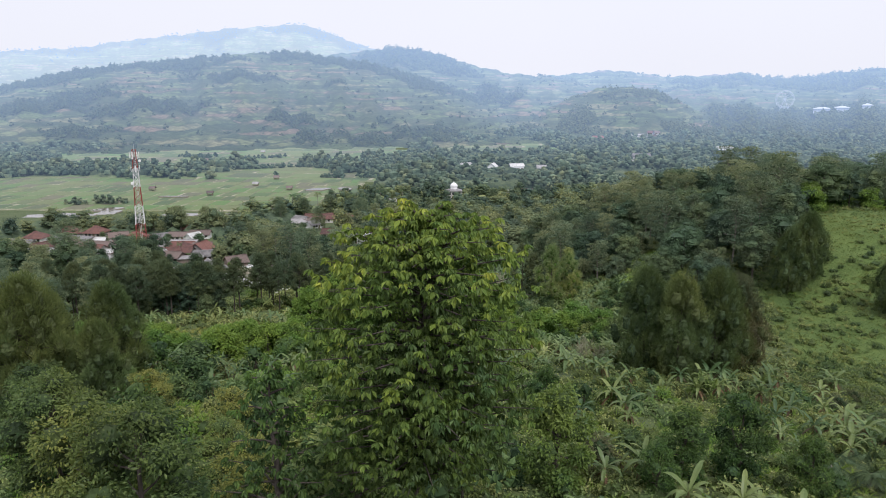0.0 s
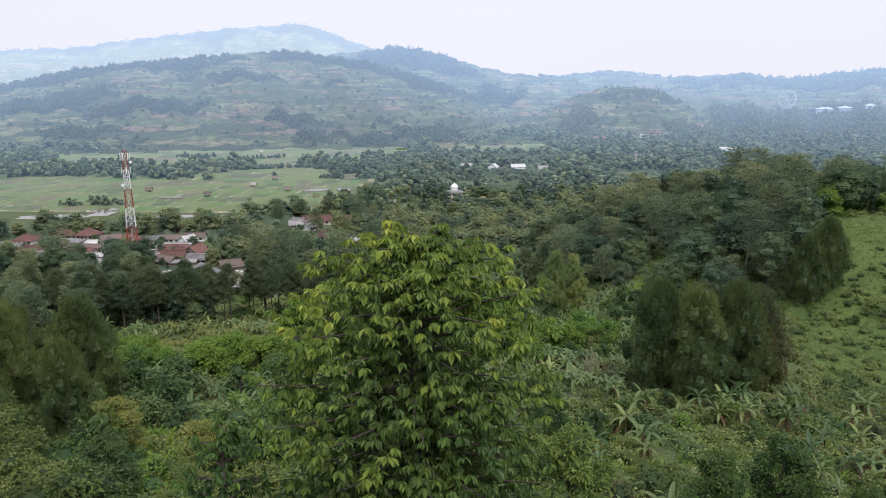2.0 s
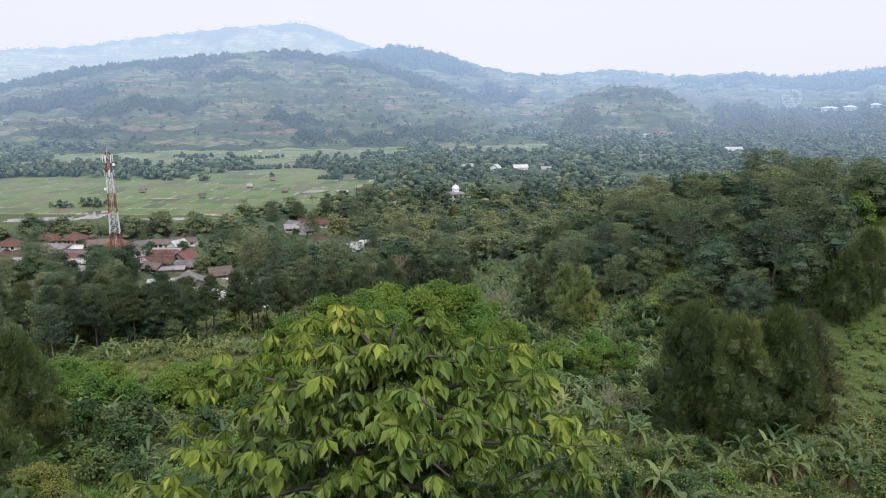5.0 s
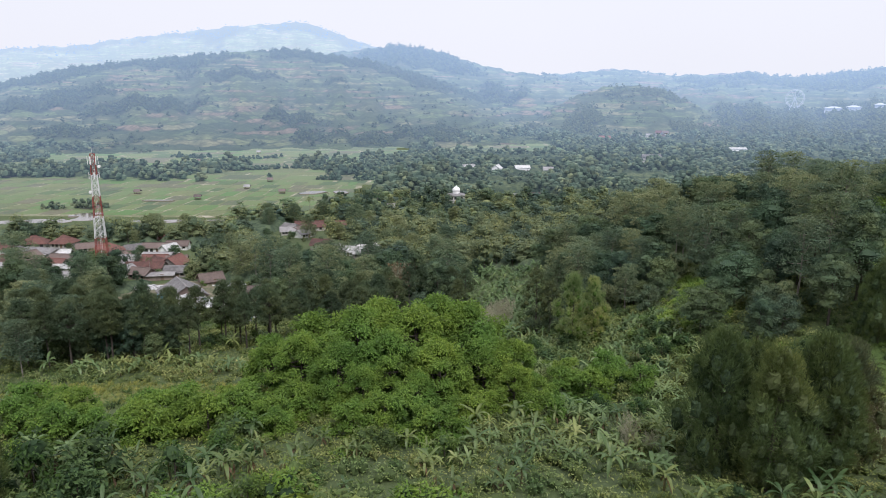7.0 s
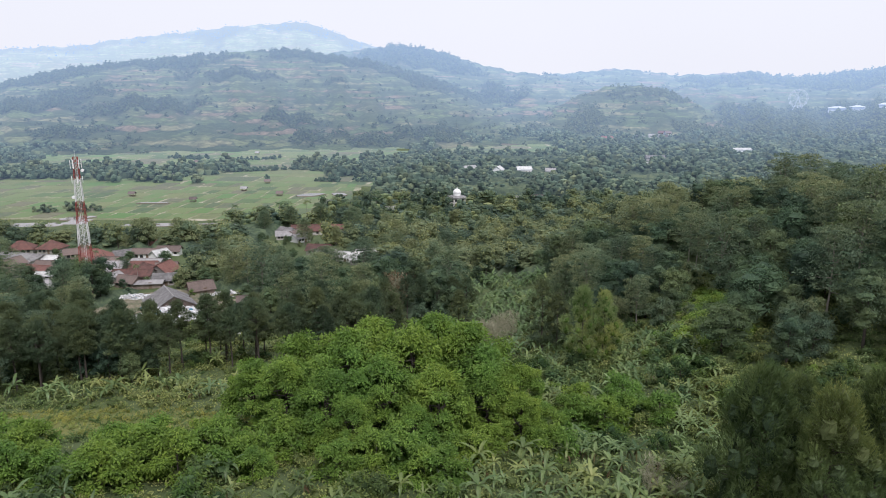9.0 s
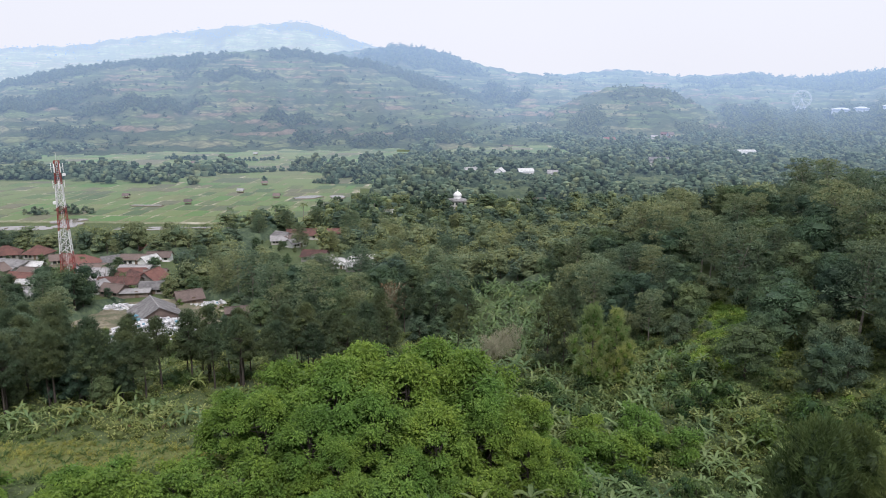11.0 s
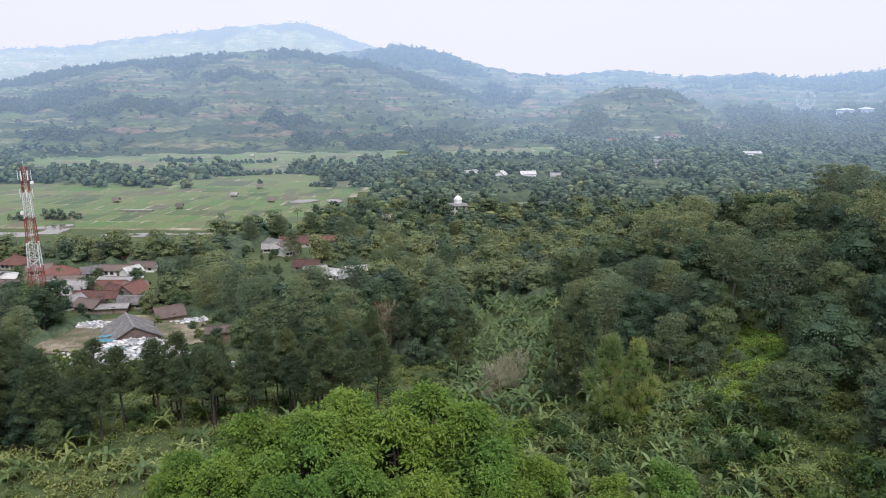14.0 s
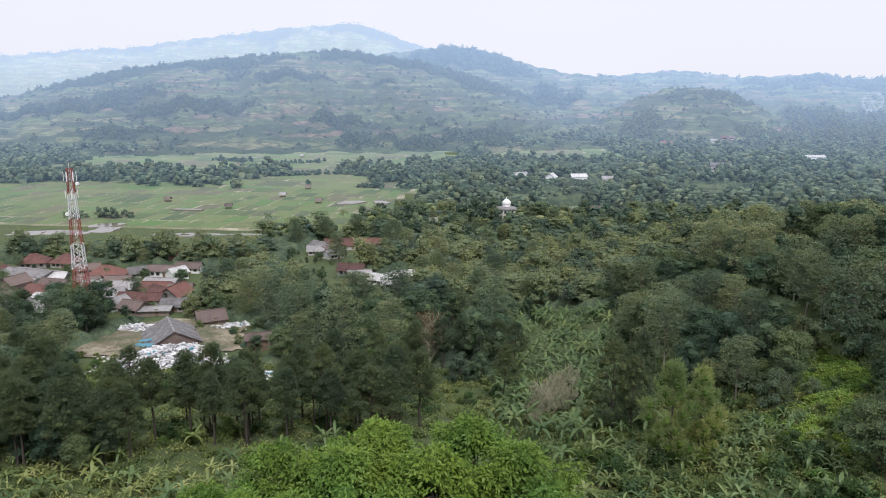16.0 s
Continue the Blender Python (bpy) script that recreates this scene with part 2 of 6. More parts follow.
def leaves(s, base, axis, face, length, width, fold=0.25, slot=0, tone=0.0):
    """Folded leaves: each two triangles that meet at the midrib."""
    n = len(base)
    length, width = np.broadcast_to(length, n)[:, None], np.broadcast_to(width, n)[:, None]
    axis = unit(axis)
    side = unit(np.cross(axis, face))
    up = np.cross(side, axis)
    mid = base + axis * length * 0.5
    v = np.stack([base, mid + side * width * 0.5 + up * width * fold, base + axis * length - up * length * 0.12, mid - side * width * 0.5 + up * width * fold], 1)
    k = np.arange(n)[:, None] * 4
    f = np.concatenate([k + (0, 1, 2), k + (0, 2, 3)]).tolist()
    s.add(v.reshape(-1, 3), f, slot, np.repeat(np.broadcast_to(tone, n), 4))


def ball_dirs(rng, n):
    return unit(rng.normal(size=(n, 3)))


def lump(s, centre, radii, rng, slot, rings=5, sides=8, wob=0.18):
    """An uneven closed lump that fills the inside of a crown."""
    v, f = [(0, 0, -1)], []
    for i in range(1, rings):
        th = np.pi * i / rings
        for j in range(sides):
            ph = 2 * np.pi * (j + 0.5 * (i % 2)) / sides
            v.append((np.sin(th) * np.cos(ph), np.sin(th) * np.sin(ph), -np.cos(th)))
    v.append((0, 0, 1))
    v = np.array(v) * (1 + rng.uniform(-wob, wob, (len(v), 1))) * radii + centre
    last = len(v) - 1
    for j in range(sides):
        f.append([0, 1 + (j + 1) % sides, 1 + j])
        f.append([last, last - sides + j, last - sides + (j + 1) % sides])
        for i in range(rings - 2):
            a = 1 + i * sides
            f.append([a + j, a + (j + 1) % sides, a + sides + (j + 1) % sides, a + sides + j])
    s.add(v, f, slot)


def lobe_leaves(s, rng, centre, radii, n, size, droop=0.3, flat=0.35, slot=0, low=-0.45):
    d = ball_dirs(rng, n)
    d = d[d[:, 2] > low]
    bump = 1 + 0.16 * np.sin(d[:, 0] * 5 + centre[0]) * np.cos(d[:, 1] * 5 + centre[1] * 2) + rng.uniform(-0.3, 0.2, len(d))
    p = centre + d * radii * bump[:, None]
    ax = unit(d * (1, 1, 0.5) + rng.normal(scale=0.55, size=d.shape) - (0, 0, droop))
    face = unit(d * flat + (0, 0, 1.0) + rng.normal(scale=0.45, size=d.shape))
    sz = size * rng.uniform(0.65, 1.3, len(d))
    leaves(s, p, ax, face, sz, sz * rng.uniform(0.4, 0.62, len(d)), 0.18, slot)


def trunk_mesh(name, height, radius, rng, limbs, bark, lean=0.04, start=0.35):
    s = Soup()
    zs = np.linspace(0, height, 7)
    wander = np.cumsum(rng.normal(scale=lean * height / 7, size=(7, 2)), 0)
    pts = np.c_[wander - wander[0], zs]
    pts[0, 2] = -0.6
    tube(s, pts, radius * (1.25 - 1.05 * (zs / height) ** 0.8), 7)
    for tip in limbs:
        tip = np.asarray(tip, float)
        k = np.clip(rng.uniform(start, 0.9), 0, tip[2] / height * 0.9)
        root = np.array([np.interp(k * height, zs, pts[:, i]) for i in range(3)])
        midp = root * 0.45 + tip * 0.55 - (0, 0, 0.12 * np.linalg.norm(tip - root))
        tube(s, [root, midp, tip], [radius * 0.42, radius * 0.24, radius * 0.06], 5)
    return s.mesh(name, [bark], True)


def plant(name, label, category, trunk, crown, group=""):
    root = empty(name, pose(0, 0, 0), label, category, group)
    if trunk:
        child("trunk", trunk, root)
    child("crown", crown, root)
    return root


def put(ob, x, y, turn, size, dz=0.0, tall=1.0):
    return pose(x, y, at(x, y) + dz, 0, 0, turn) @ Matrix.Diagonal((size, size, size * tall, 1))


# ---- kinds of plants ----
def broad_tree(seed, height, spread, lobes, per_lobe, size, mat, label, name="broadleaf_tree", bare=0.35, bark=BARK, squash=0.7, droop=0.3, trunk_r=0.22, lobe=1.0, core=DEEP):
    """A crown of leafy lobes round a forking trunk; smaller lobes ride on the larger ones."""
    rng = np.random.default_rng(seed)
    s, tips = Soup(), []
    for i in range(lobes):
        k = (i + 0.5) / lobes
        ang = i * 2.4 + rng.uniform(-0.4, 0.4)
        z = height * (bare + (0.92 - bare) * k)
        wide = spread * (0.35 + 0.65 * np.sin(np.pi * (0.25 + 0.7 * k)))
        off = wide * rng.uniform(0.45, 0.75) * (1 - 0.75 * (k > 0.9))
        r = spread * rng.uniform(0.30, 0.50) * lobe
        c = np.array([off * np.cos(ang), off * np.sin(ang), z - r * squash * 0.5])
        radii = np.array([r, r, r * squash])
        # dark core lump, so gaps between leaves look shaded
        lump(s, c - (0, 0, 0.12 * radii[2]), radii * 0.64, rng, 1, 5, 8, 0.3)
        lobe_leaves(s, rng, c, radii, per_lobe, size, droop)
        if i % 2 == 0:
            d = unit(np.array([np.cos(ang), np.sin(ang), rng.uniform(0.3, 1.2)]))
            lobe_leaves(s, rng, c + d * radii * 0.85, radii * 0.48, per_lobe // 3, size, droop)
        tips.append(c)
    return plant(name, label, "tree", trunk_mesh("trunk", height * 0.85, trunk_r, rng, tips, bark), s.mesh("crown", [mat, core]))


def tiered_tree(seed, height, spread, tiers, n, size, mat, label, name="feathery_tree", low=0.58):
    """Flat layers of fine foliage on a pale, forking trunk."""
    rng = np.random.default_rng(seed)
    s, tips = Soup(), []
    for i in range(tiers):
        k = i / (tiers - 1)
        ang = i * 2.4 + rng.uniform(-0.5, 0.5)
        off = spread * rng.uniform(0.3, 0.68) * (1 - 0.6 * k)
        r = spread * rng.uniform(0.38, 0.55) * (1 - 0.25 * k)
        c = np.array([off * np.cos(ang), off * np.sin(ang), height * (low + (0.98 - low) * k)])
        lump(s, c - (0, 0, r * 0.04), np.array([r * 0.28, r * 0.28, r * 0.10]), rng, 1, 4, 6, 0.35)
        lobe_leaves(s, rng, c, np.array([r, r, r * 0.24]), n, size, 0.05, 0.1, low=-0.6)
        tips.append(c)
    return plant(name, label, "tree", trunk_mesh("trunk", height * 0.8, 0.16, rng, tips, PALE_BARK, start=0.5), s.mesh("crown", [mat, CROWNCORE]))


def plume_tree(seed, height, spread, plumes, per, mat, label, name="pine_tree", bare=0.3, size=0.6, squash=0.7, round_top=False, trunk_r=0.18, plump=1.0, core=None):
    """A needle tree: clumps of fine upright sprays on whorled branches round one straight stem."""
    rng = np.random.default_rng(seed)
    s, b = Soup(), Soup()
    zs = np.linspace(0, height, 8)
    pts = np.c_[np.cumsum(rng.normal(scale=0.07, size=(8, 2)), 0), zs]
    pts[0, 2] = -0.6
    tube(b, pts, trunk_r * (1.15 - 1.05 * zs / height), 7)
    for i in range(plumes):
        k = (i + rng.uniform(0, 1)) / plumes
        z = height * (bare + (0.97 - bare) * k)
        wide = spread * (np.sin(np.pi * (0.2 + 0.74 * k)) ** 0.8 * (1.12 - 0.5 * k * k) if round_top else (1 - k) ** 0.6)
        ang = i * 2.39996 + rng.uniform(-0.4, 0.4)
        off = wide * rng.uniform(0.35, 1.0)
        r = spread * rng.uniform(0.2, 0.34) * plump
        root = np.array([np.interp(z, zs, pts[:, 0]), np.interp(z, zs, pts[:, 1]), z - 0.25 * off])
        c = np.array([root[0] + off * np.cos(ang), root[1] + off * np.sin(ang), z])
        tube(b, [root, (root + c) / 2 + (0, 0, 0.05 * off), c], [trunk_r * 0.3, trunk_r * 0.18, 0.015], 4)
        radii = np.array([r, r, r * squash])
        # dark core lump stands in for shade within the spray
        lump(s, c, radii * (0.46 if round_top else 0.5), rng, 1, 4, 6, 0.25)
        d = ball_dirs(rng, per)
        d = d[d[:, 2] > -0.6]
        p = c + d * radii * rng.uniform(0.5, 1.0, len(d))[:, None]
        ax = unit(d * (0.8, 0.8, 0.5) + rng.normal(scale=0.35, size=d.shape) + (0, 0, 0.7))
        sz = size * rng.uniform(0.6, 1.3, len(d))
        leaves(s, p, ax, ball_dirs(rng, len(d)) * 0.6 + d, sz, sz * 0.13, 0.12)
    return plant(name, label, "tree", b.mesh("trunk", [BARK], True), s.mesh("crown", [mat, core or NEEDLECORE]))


def blade(s, rng, root, ang, length, width, rise, sag, slot=0, bits=6):
    """One long arching leaf with a keel along its midrib."""
    t = np.linspace(0, 1, bits)
    out = np.array([np.cos(ang), np.sin(ang), 0])
    side = np.array([-np.sin(ang), np.cos(ang), 0])
    spine = root + out * (length * t * (1 - 0.18 * sag * t))[:, None] + np.c_[0 * t, 0 * t, length * (rise * t - sag * t * t)]
    w = width * np.array([0.12, 0.85, 1.0, 0.92, 0.6, 0.06])[:bits] * rng.uniform(0.85, 1.1, bits)
    l, r = spine + side * w[:, None] / 2 + (0, 0, 0.1 * width), spine - side * w[:, None] / 2 + (0, 0, 0.1 * width)
    v = np.concatenate([l, spine, r])
    f = [[i, i + 1, bits + i + 1, bits + i] for i in range(bits - 1)] + [[bits + i, bits + i + 1, 2 * bits + i + 1, 2 * bits + i] for i in range(bits - 1)]
    s.add(v, f, slot)


def banana(seed, height, label):
    rng = np.random.default_rng(seed)
    s, b = Soup(), Soup()
    stem = height * 0.5
    tube(b, [(0, 0, -0.3), (0.03, 0, stem * 0.5), (0, 0.04, stem), (0, 0, stem * 1.15)], [0.15, 0.13, 0.09, 0.04], 7)
    count = rng.integers(7, 10)
    for i in range(count):
        young = i / count
        blade(s, rng, np.array([0, 0, stem * (1 + 0.1 * young)]), i * 2.4 + rng.uniform(-0.3, 0.3), height * rng.uniform(0.48, 0.66), height * rng.uniform(0.10, 0.135), 0.55 + 0.95 * young, 1.15 - 0.5 * young)
    for i in range(3):
        blade(s, rng, np.array([0, 0, stem * 0.9]), rng.uniform(0, 6.3), height * 0.4, height * 0.08, -0.2, 0.75, 1)
    root = empty("banana_plant", pose(0, 0, 0), label, "banana plant", "banana plants on the slope")
    child("stem", b.mesh("stem", [GREENSTEM], True), root)
    child("crown", s.mesh("crown", [BANANA, BROWN]), root)
    return root


def palm(seed, height, label, fronds=16, reach=3.0, name="coconut_palm"):
    rng = np.random.default_rng(seed)
    s, b = Soup(), Soup()
    bend = rng.uniform(-0.8, 0.8, 2)
    t = np.linspace(0, 1, 6)
    tube(b, np.c_[bend[0] * t * t, bend[1] * t * t, height * t - 0.4 * (t == 0)], 0.17 - 0.06 * t, 7)
    top = np.array([bend[0], bend[1], height])
    for i in range(fronds):
        ang, rise = i * 2.4, rng.uniform(0.0, 1.0)
        out = np.array([np.cos(ang), np.sin(ang), 0])
        u = np.linspace(0.12, 1, 15)
        spine = top + out * (reach * u * (1 - 0.25 * u))[:, None] + np.c_[0 * u, 0 * u, reach * (rise * u - 0.95 * u * u * (0.5 + 0.5 * (1 - rise)))]
        tube(s, spine[::7], [0.03, 0.02, 0.008], 3)
        side = np.array([-np.sin(ang), np.cos(ang), 0])
        for sg in (1, -1):
            leaves(s, spine, unit(sg * side * 0.9 + out * 0.45 - np.array((0, 0, 0.55))), np.tile((0, 0, 1.0), (15, 1)), reach * 0.26 * np.sin(np.pi * (0.12 + 0.8 * u)), 0.11, 0.1)
    root = empty(name, pose(0, 0, 0), label, "palm tree", "palms in the valley")
    child("trunk", b.mesh("trunk", [PALE_BARK], True), root)
    child("crown", s.mesh("crown", [MIXED]), root)
    return root


def bare_tree(seed, height, spread, twigs, label, mat=None, leafy=0):
    rng = np.random.default_rng(seed)
    s = Soup()
    mat = mat or DRY
    tube(s, [(0, 0, -0.4), (0.1, 0.05, height * 0.3), (0.0, 0.2, height * 0.6)], [0.14, 0.1, 0.05], 6)
    c = Soup()
    for i in range(twigs):
        k = rng.uniform(0.1, 0.6)
        root = np.array([0.05, 0.1, height * k])
        ang = rng.uniform(0, 6.3)
        tip = root + np.array([np.cos(ang) * spread * rng.uniform(0.3, 1), np.sin(ang) * spread * rng.uniform(0.3, 1), height * rng.uniform(0.2, 0.45)])
        tube(c, [root, (root * 0.5 + tip * 0.5) + rng.normal(scale=0.2, size=3), tip], [0.05, 0.03, 0.008], 3)
        m = 16
        t = rng.uniform(0.4, 1, m)[:, None]
        leaves(c, root + (tip - root) * t, ball_dirs(rng, m) + (0, 0, 1.5), ball_dirs(rng, m), rng.uniform(0.6, 1.3, m), 0.05, 0.1)
    if leafy:
        p = np.c_[rng.normal(scale=spread * 0.45, size=(leafy, 2)), rng.uniform(0.45, 1.0, leafy) * height]
        leaves(c, p, ball_dirs(rng, leafy), ball_dirs(rng, leafy), 0.4, 0.25, 0.1, 1)
    root = empty("withered_tree" if leafy else "bare_tree", pose(0, 0, 0), label, "tree")
    child("trunk", s.mesh("trunk", [mat], True), root)
    child("branch_spray", c.mesh("branch_spray", [mat, BROWN]), root)
    return root


GREENSTEM = rough_mat("banana_stem", [(0.3, (0.10, 0.10, 0.04)), (0.7, (0.20, 0.17, 0.08))], 3.0)


# ---- ground ----
def ground_material(name, stops):
    m, n, l, b = nodes_of(name)
    big, mid, fine = noise_node(n, l, 0.02, 5), noise_node(n, l, 0.13, 5, 0.65), noise_node(n, l, 2.2, 4, 0.7)
    r = ramp(n, stops)
    f = math_node(n, l, "ADD", math_node(n, l, "MULTIPLY", big.outputs["Fac"], 0.35), math_node(n, l, "MULTIPLY", mid.outputs["Fac"], 0.4))
    f = math_node(n, l, "ADD", f, math_node(n, l, "MULTIPLY", fine.outputs["Fac"], 0.25))
    l.new(f, r.inputs[0])
    soil = ramp(n, [(0.66, (0, 0, 0)), (0.74, (1, 1, 1))])
    l.new(noise_node(n, l, 0.22, 6, 0.7).outputs["Fac"], soil.inputs[0])
    mx = n.new("ShaderNodeMix")
    mx.data_type = "RGBA"
    l.new(soil.outputs[0], mx.inputs[0])
    l.new(r.outputs[0], mx.inputs[6])
    mx.inputs[7].default_value = (0.15, 0.10, 0.055, 1)
    l.new(mx.outputs[2], b.inputs["Base Color"])
    b.inputs["Roughness"].default_value = 0.9
    bp = n.new("ShaderNodeBump")
    bp.inputs["Strength"].default_value, bp.inputs["Distance"].default_value = 0.8, 0.3
    l.new(fine.outputs["Fac"], bp.inputs["Height"])
    l.new(bp.outputs[0], b.inputs["Normal"])
    return m


def stretched(parts):
    return np.concatenate([np.linspace(a, b, n, endpoint=False) for a, b, n in parts] + [[parts[-1][1]]])


gx = stretched([(-4500, -500, 40), (-500, -130, 50), (-130, 150, 120), (150, 600, 60), (600, 4500, 40)])
gy = stretched([(-1200, -20, 24), (-20, 260, 130), (260, 600, 60), (600, 1400, 40), (1400, 4900, 40)])
X, Y = np.meshgrid(gx, gy)
idx = np.arange(X.size).reshape(X.shape)
gf = np.stack([idx[:-1, :-1], idx[:-1, 1:], idx[1:, 1:], idx[1:, :-1]], -1).reshape(-1, 4)
ground = new("ground", mesh_of("ground", np.c_[X.ravel(), Y.ravel(), land(X, Y).ravel()], gf, [ground_material("litter_and_scrub", [(0.3, (0.036, 0.056, 0.019)), (0.5, (0.066, 0.096, 0.030)), (0.68, (0.105, 0.134, 0.042)), (0.85, (0.14, 0.125, 0.06))])], smooth=True))
tagged(ground, "grassy hillside falling to a flat green valley floor", "ground", kind="structure")


MEADOW = ground_material("meadow_grass", [(0.3, (0.026, 0.050, 0.010)), (0.46, (0.058, 0.102, 0.018)), (0.60, (0.098, 0.146, 0.028)), (0.78, (0.14, 0.118, 0.045))])


DRYGRASS = ground_material("dry_grass", [(0.3, (0.064, 0.092, 0.020)), (0.5, (0.118, 0.140, 0.032)), (0.68, (0.175, 0.175, 0.048)), (0.85, (0.20, 0.165, 0.07))])


def meadow(name, inside, x0, x1, y0, y1, step, label, mat):
    mx, my = np.meshgrid(np.arange(x0, x1, step), np.arange(y0, y1, step))
    ok, ids = inside(mx, my), np.arange(mx.size).reshape(mx.shape)
    keep = ok[:-1, :-1] & ok[1:, 1:] & ok[1:, :-1] & ok[:-1, 1:]
    f = np.stack([ids[:-1, :-1], ids[:-1, 1:], ids[1:, 1:], ids[1:, :-1]], -1)[keep]
    ob = new(name, mesh_of(name, np.c_[mx.ravel(), my.ravel(), land(mx, my).ravel() + 0.10], f, [mat], smooth=True))
    return tagged(ob, label, "grass", kind="structure")


def mown(x, y):
    return ((x + 48) / 19) ** 2 + ((y - 132) / 6.5) ** 2 + 0.15 * np.sin(x * 0.5) < 1


def open_slope(x, y):
    return (x > np.interp(y, (60, 100, 140, 180), (34, 46, 57, 82)) + 1.5 * np.sin(y * 0.4)) & (y > 58) & (y < 180) & (x < 118)


meadow("ground_mown_patch", mown, -80, -20, 118, 146, 1.0, "patch of short yellowish grass by the banana plants", DRYGRASS)
meadow("ground_open_slope", open_slope, 30, 120, 56, 184, 1.5, "open grassy slope with low tufts", MEADOW)


# ---- hills beyond the valley ----
def mixed(n, l, fac, a, b, blend="MIX"):
    mx = n.new("ShaderNodeMix")
    mx.data_type, mx.blend_type = "RGBA", blend
    for v, k in ((fac, 0), (a, 6), (b, 7)):
        if isinstance(v, (int, float)):
            mx.inputs[k].default_value = v
        elif isinstance(v, tuple):
            mx.inputs[k].default_value = (*v, 1)
        else:
            l.new(v, mx.inputs[k])
    return mx.outputs[2]


def hill_material(name, colour=HAZE_GLOW):
    """Small terraced plots between hedges, rough scrub and the dark floor of woods."""
    m, n, l, b = nodes_of(name)
    pos = n.new("ShaderNodeNewGeometry").outputs["Position"]
    lay = n.new("ShaderNodeVectorMath")
    lay.operation = "MULTIPLY"
    lay.inputs[1].default_value = (0.016, 0.003, 0.24)
    l.new(pos, lay.inputs[0])
    warp = noise_node(n, l, 0.012, 4, 0.6, pos)
    bend = n.new("ShaderNodeVectorMath")
    bend.operation = "SCALE"
    bend.inputs["Scale"].default_value = 1.6
    l.new(warp.outputs["Color"], bend.inputs[0])
    both = n.new("ShaderNodeVectorMath")
    l.new(lay.outputs[0], both.inputs[0])
    l.new(bend.outputs[0], both.inputs[1])
    cell, edge = n.new("ShaderNodeTexVoronoi"), n.new("ShaderNodeTexVoronoi")
    edge.feature = "DISTANCE_TO_EDGE"
    for v in (cell, edge):
        v.inputs["Scale"].default_value = 1.0
        l.new(both.outputs[0], v.inputs["Vector"])
    own = n.new("ShaderNodeSeparateColor")
    l.new(cell.outputs["Color"], own.inputs[0])
    fields = ramp(n, [(0.0, (0.085, 0.115, 0.055)), (0.22, (0.130, 0.150, 0.075)), (0.42, (0.055, 0.078, 0.042)), (0.62, (0.165, 0.165, 0.095)), (0.76, (0.105, 0.138, 0.062)), (0.88, (0.160, 0.128, 0.090))])
    fields.color_ramp.interpolation = "CONSTANT"
    l.new(own.outputs[0], fields.inputs[0])
    fine = ramp(n, [(0.36, (0.55, 0.56, 0.55)), (0.62, (1.25, 1.25, 1.2))])
    grain = noise_node(n, l, 0.09, 4, 0.75, pos)
    l.new(grain.outputs["Fac"], fine.inputs[0])
    col = mixed(n, l, 1.0, fields.outputs[0], fine.outputs[0], "MULTIPLY")
    hedge = ramp(n, [(0.02, (0.75, 0.75, 0.75)), (0.09, (0, 0, 0))])
    l.new(edge.outputs["Distance"], hedge.inputs[0])
    col = mixed(n, l, hedge.outputs[0], col, (0.036, 0.052, 0.032))
    rough = ramp(n, [(0.47, (0, 0, 0)), (0.57, (0.85, 0.85, 0.85))])
    l.new(noise_node(n, l, 0.016, 7, 0.68, pos).outputs["Fac"], rough.inputs[0])
    col = mixed(n, l, rough.outputs[0], col, mixed(n, l, grain.outputs["Fac"], (0.025, 0.036, 0.022), (0.085, 0.110, 0.060)))
    wood = n.new("ShaderNodeAttribute")
    wood.attribute_name = "tone"
    col = mixed(n, l, wood.outputs["Fac"], col, (0.026, 0.038, 0.026))
    l.new(col, b.inputs["Base Color"])
    b.inputs["Roughness"].default_value = 0.95
    b.inputs["Specular IOR Level"].default_value = 0.1
    bp = n.new("ShaderNodeBump")
    bp.inputs["Strength"].default_value, bp.inputs["Distance"].default_value = 0.7, 3.0
    l.new(grain.outputs["Fac"], bp.inputs["Height"])
    l.new(bp.outputs[0], b.inputs["Normal"])
    # haze over the ridge is painted as emission
    painted_haze(n, l, b, colour)
    return m


EYE_Z = 60.2


def hill_height(az, d, spec):
    """A ridge: az in degrees from straight ahead, d metres out; slopes of the skyline are given in thousandths."""
    azs, slopes, foot, crest, bulge = spec
    zc = EYE_Z + np.interp(az, azs, slopes) / 1000 * crest
    wig = 1.2 * np.sin(az * 3.1) + 0.9 * np.sin(az * 7.3 + 1)
    zc = zc + wig * crest / 1500
    start = foot + 16 * np.sin(az * 0.8) + 8 * np.sin(az * 2.3 + 1)
    u = np.clip((d - start) / (crest - start), 0, 1)
    spurs = 0.12 * np.sin(az * 1.7 + d * 0.004) * np.sin(az * 0.9 + 2 - d * 0.003) * np.sin(np.pi * u)
    z = -8.5 + (zc + 8.5) * np.clip(0.30 * u + 0.70 * u**bulge + spurs * 0.6, 0, 2)
    fall = np.clip((d - crest) / 500, 0, 1)
    return np.where(d > crest, zc - (zc + 30) * fall, z) - 4 * (u <= 0)


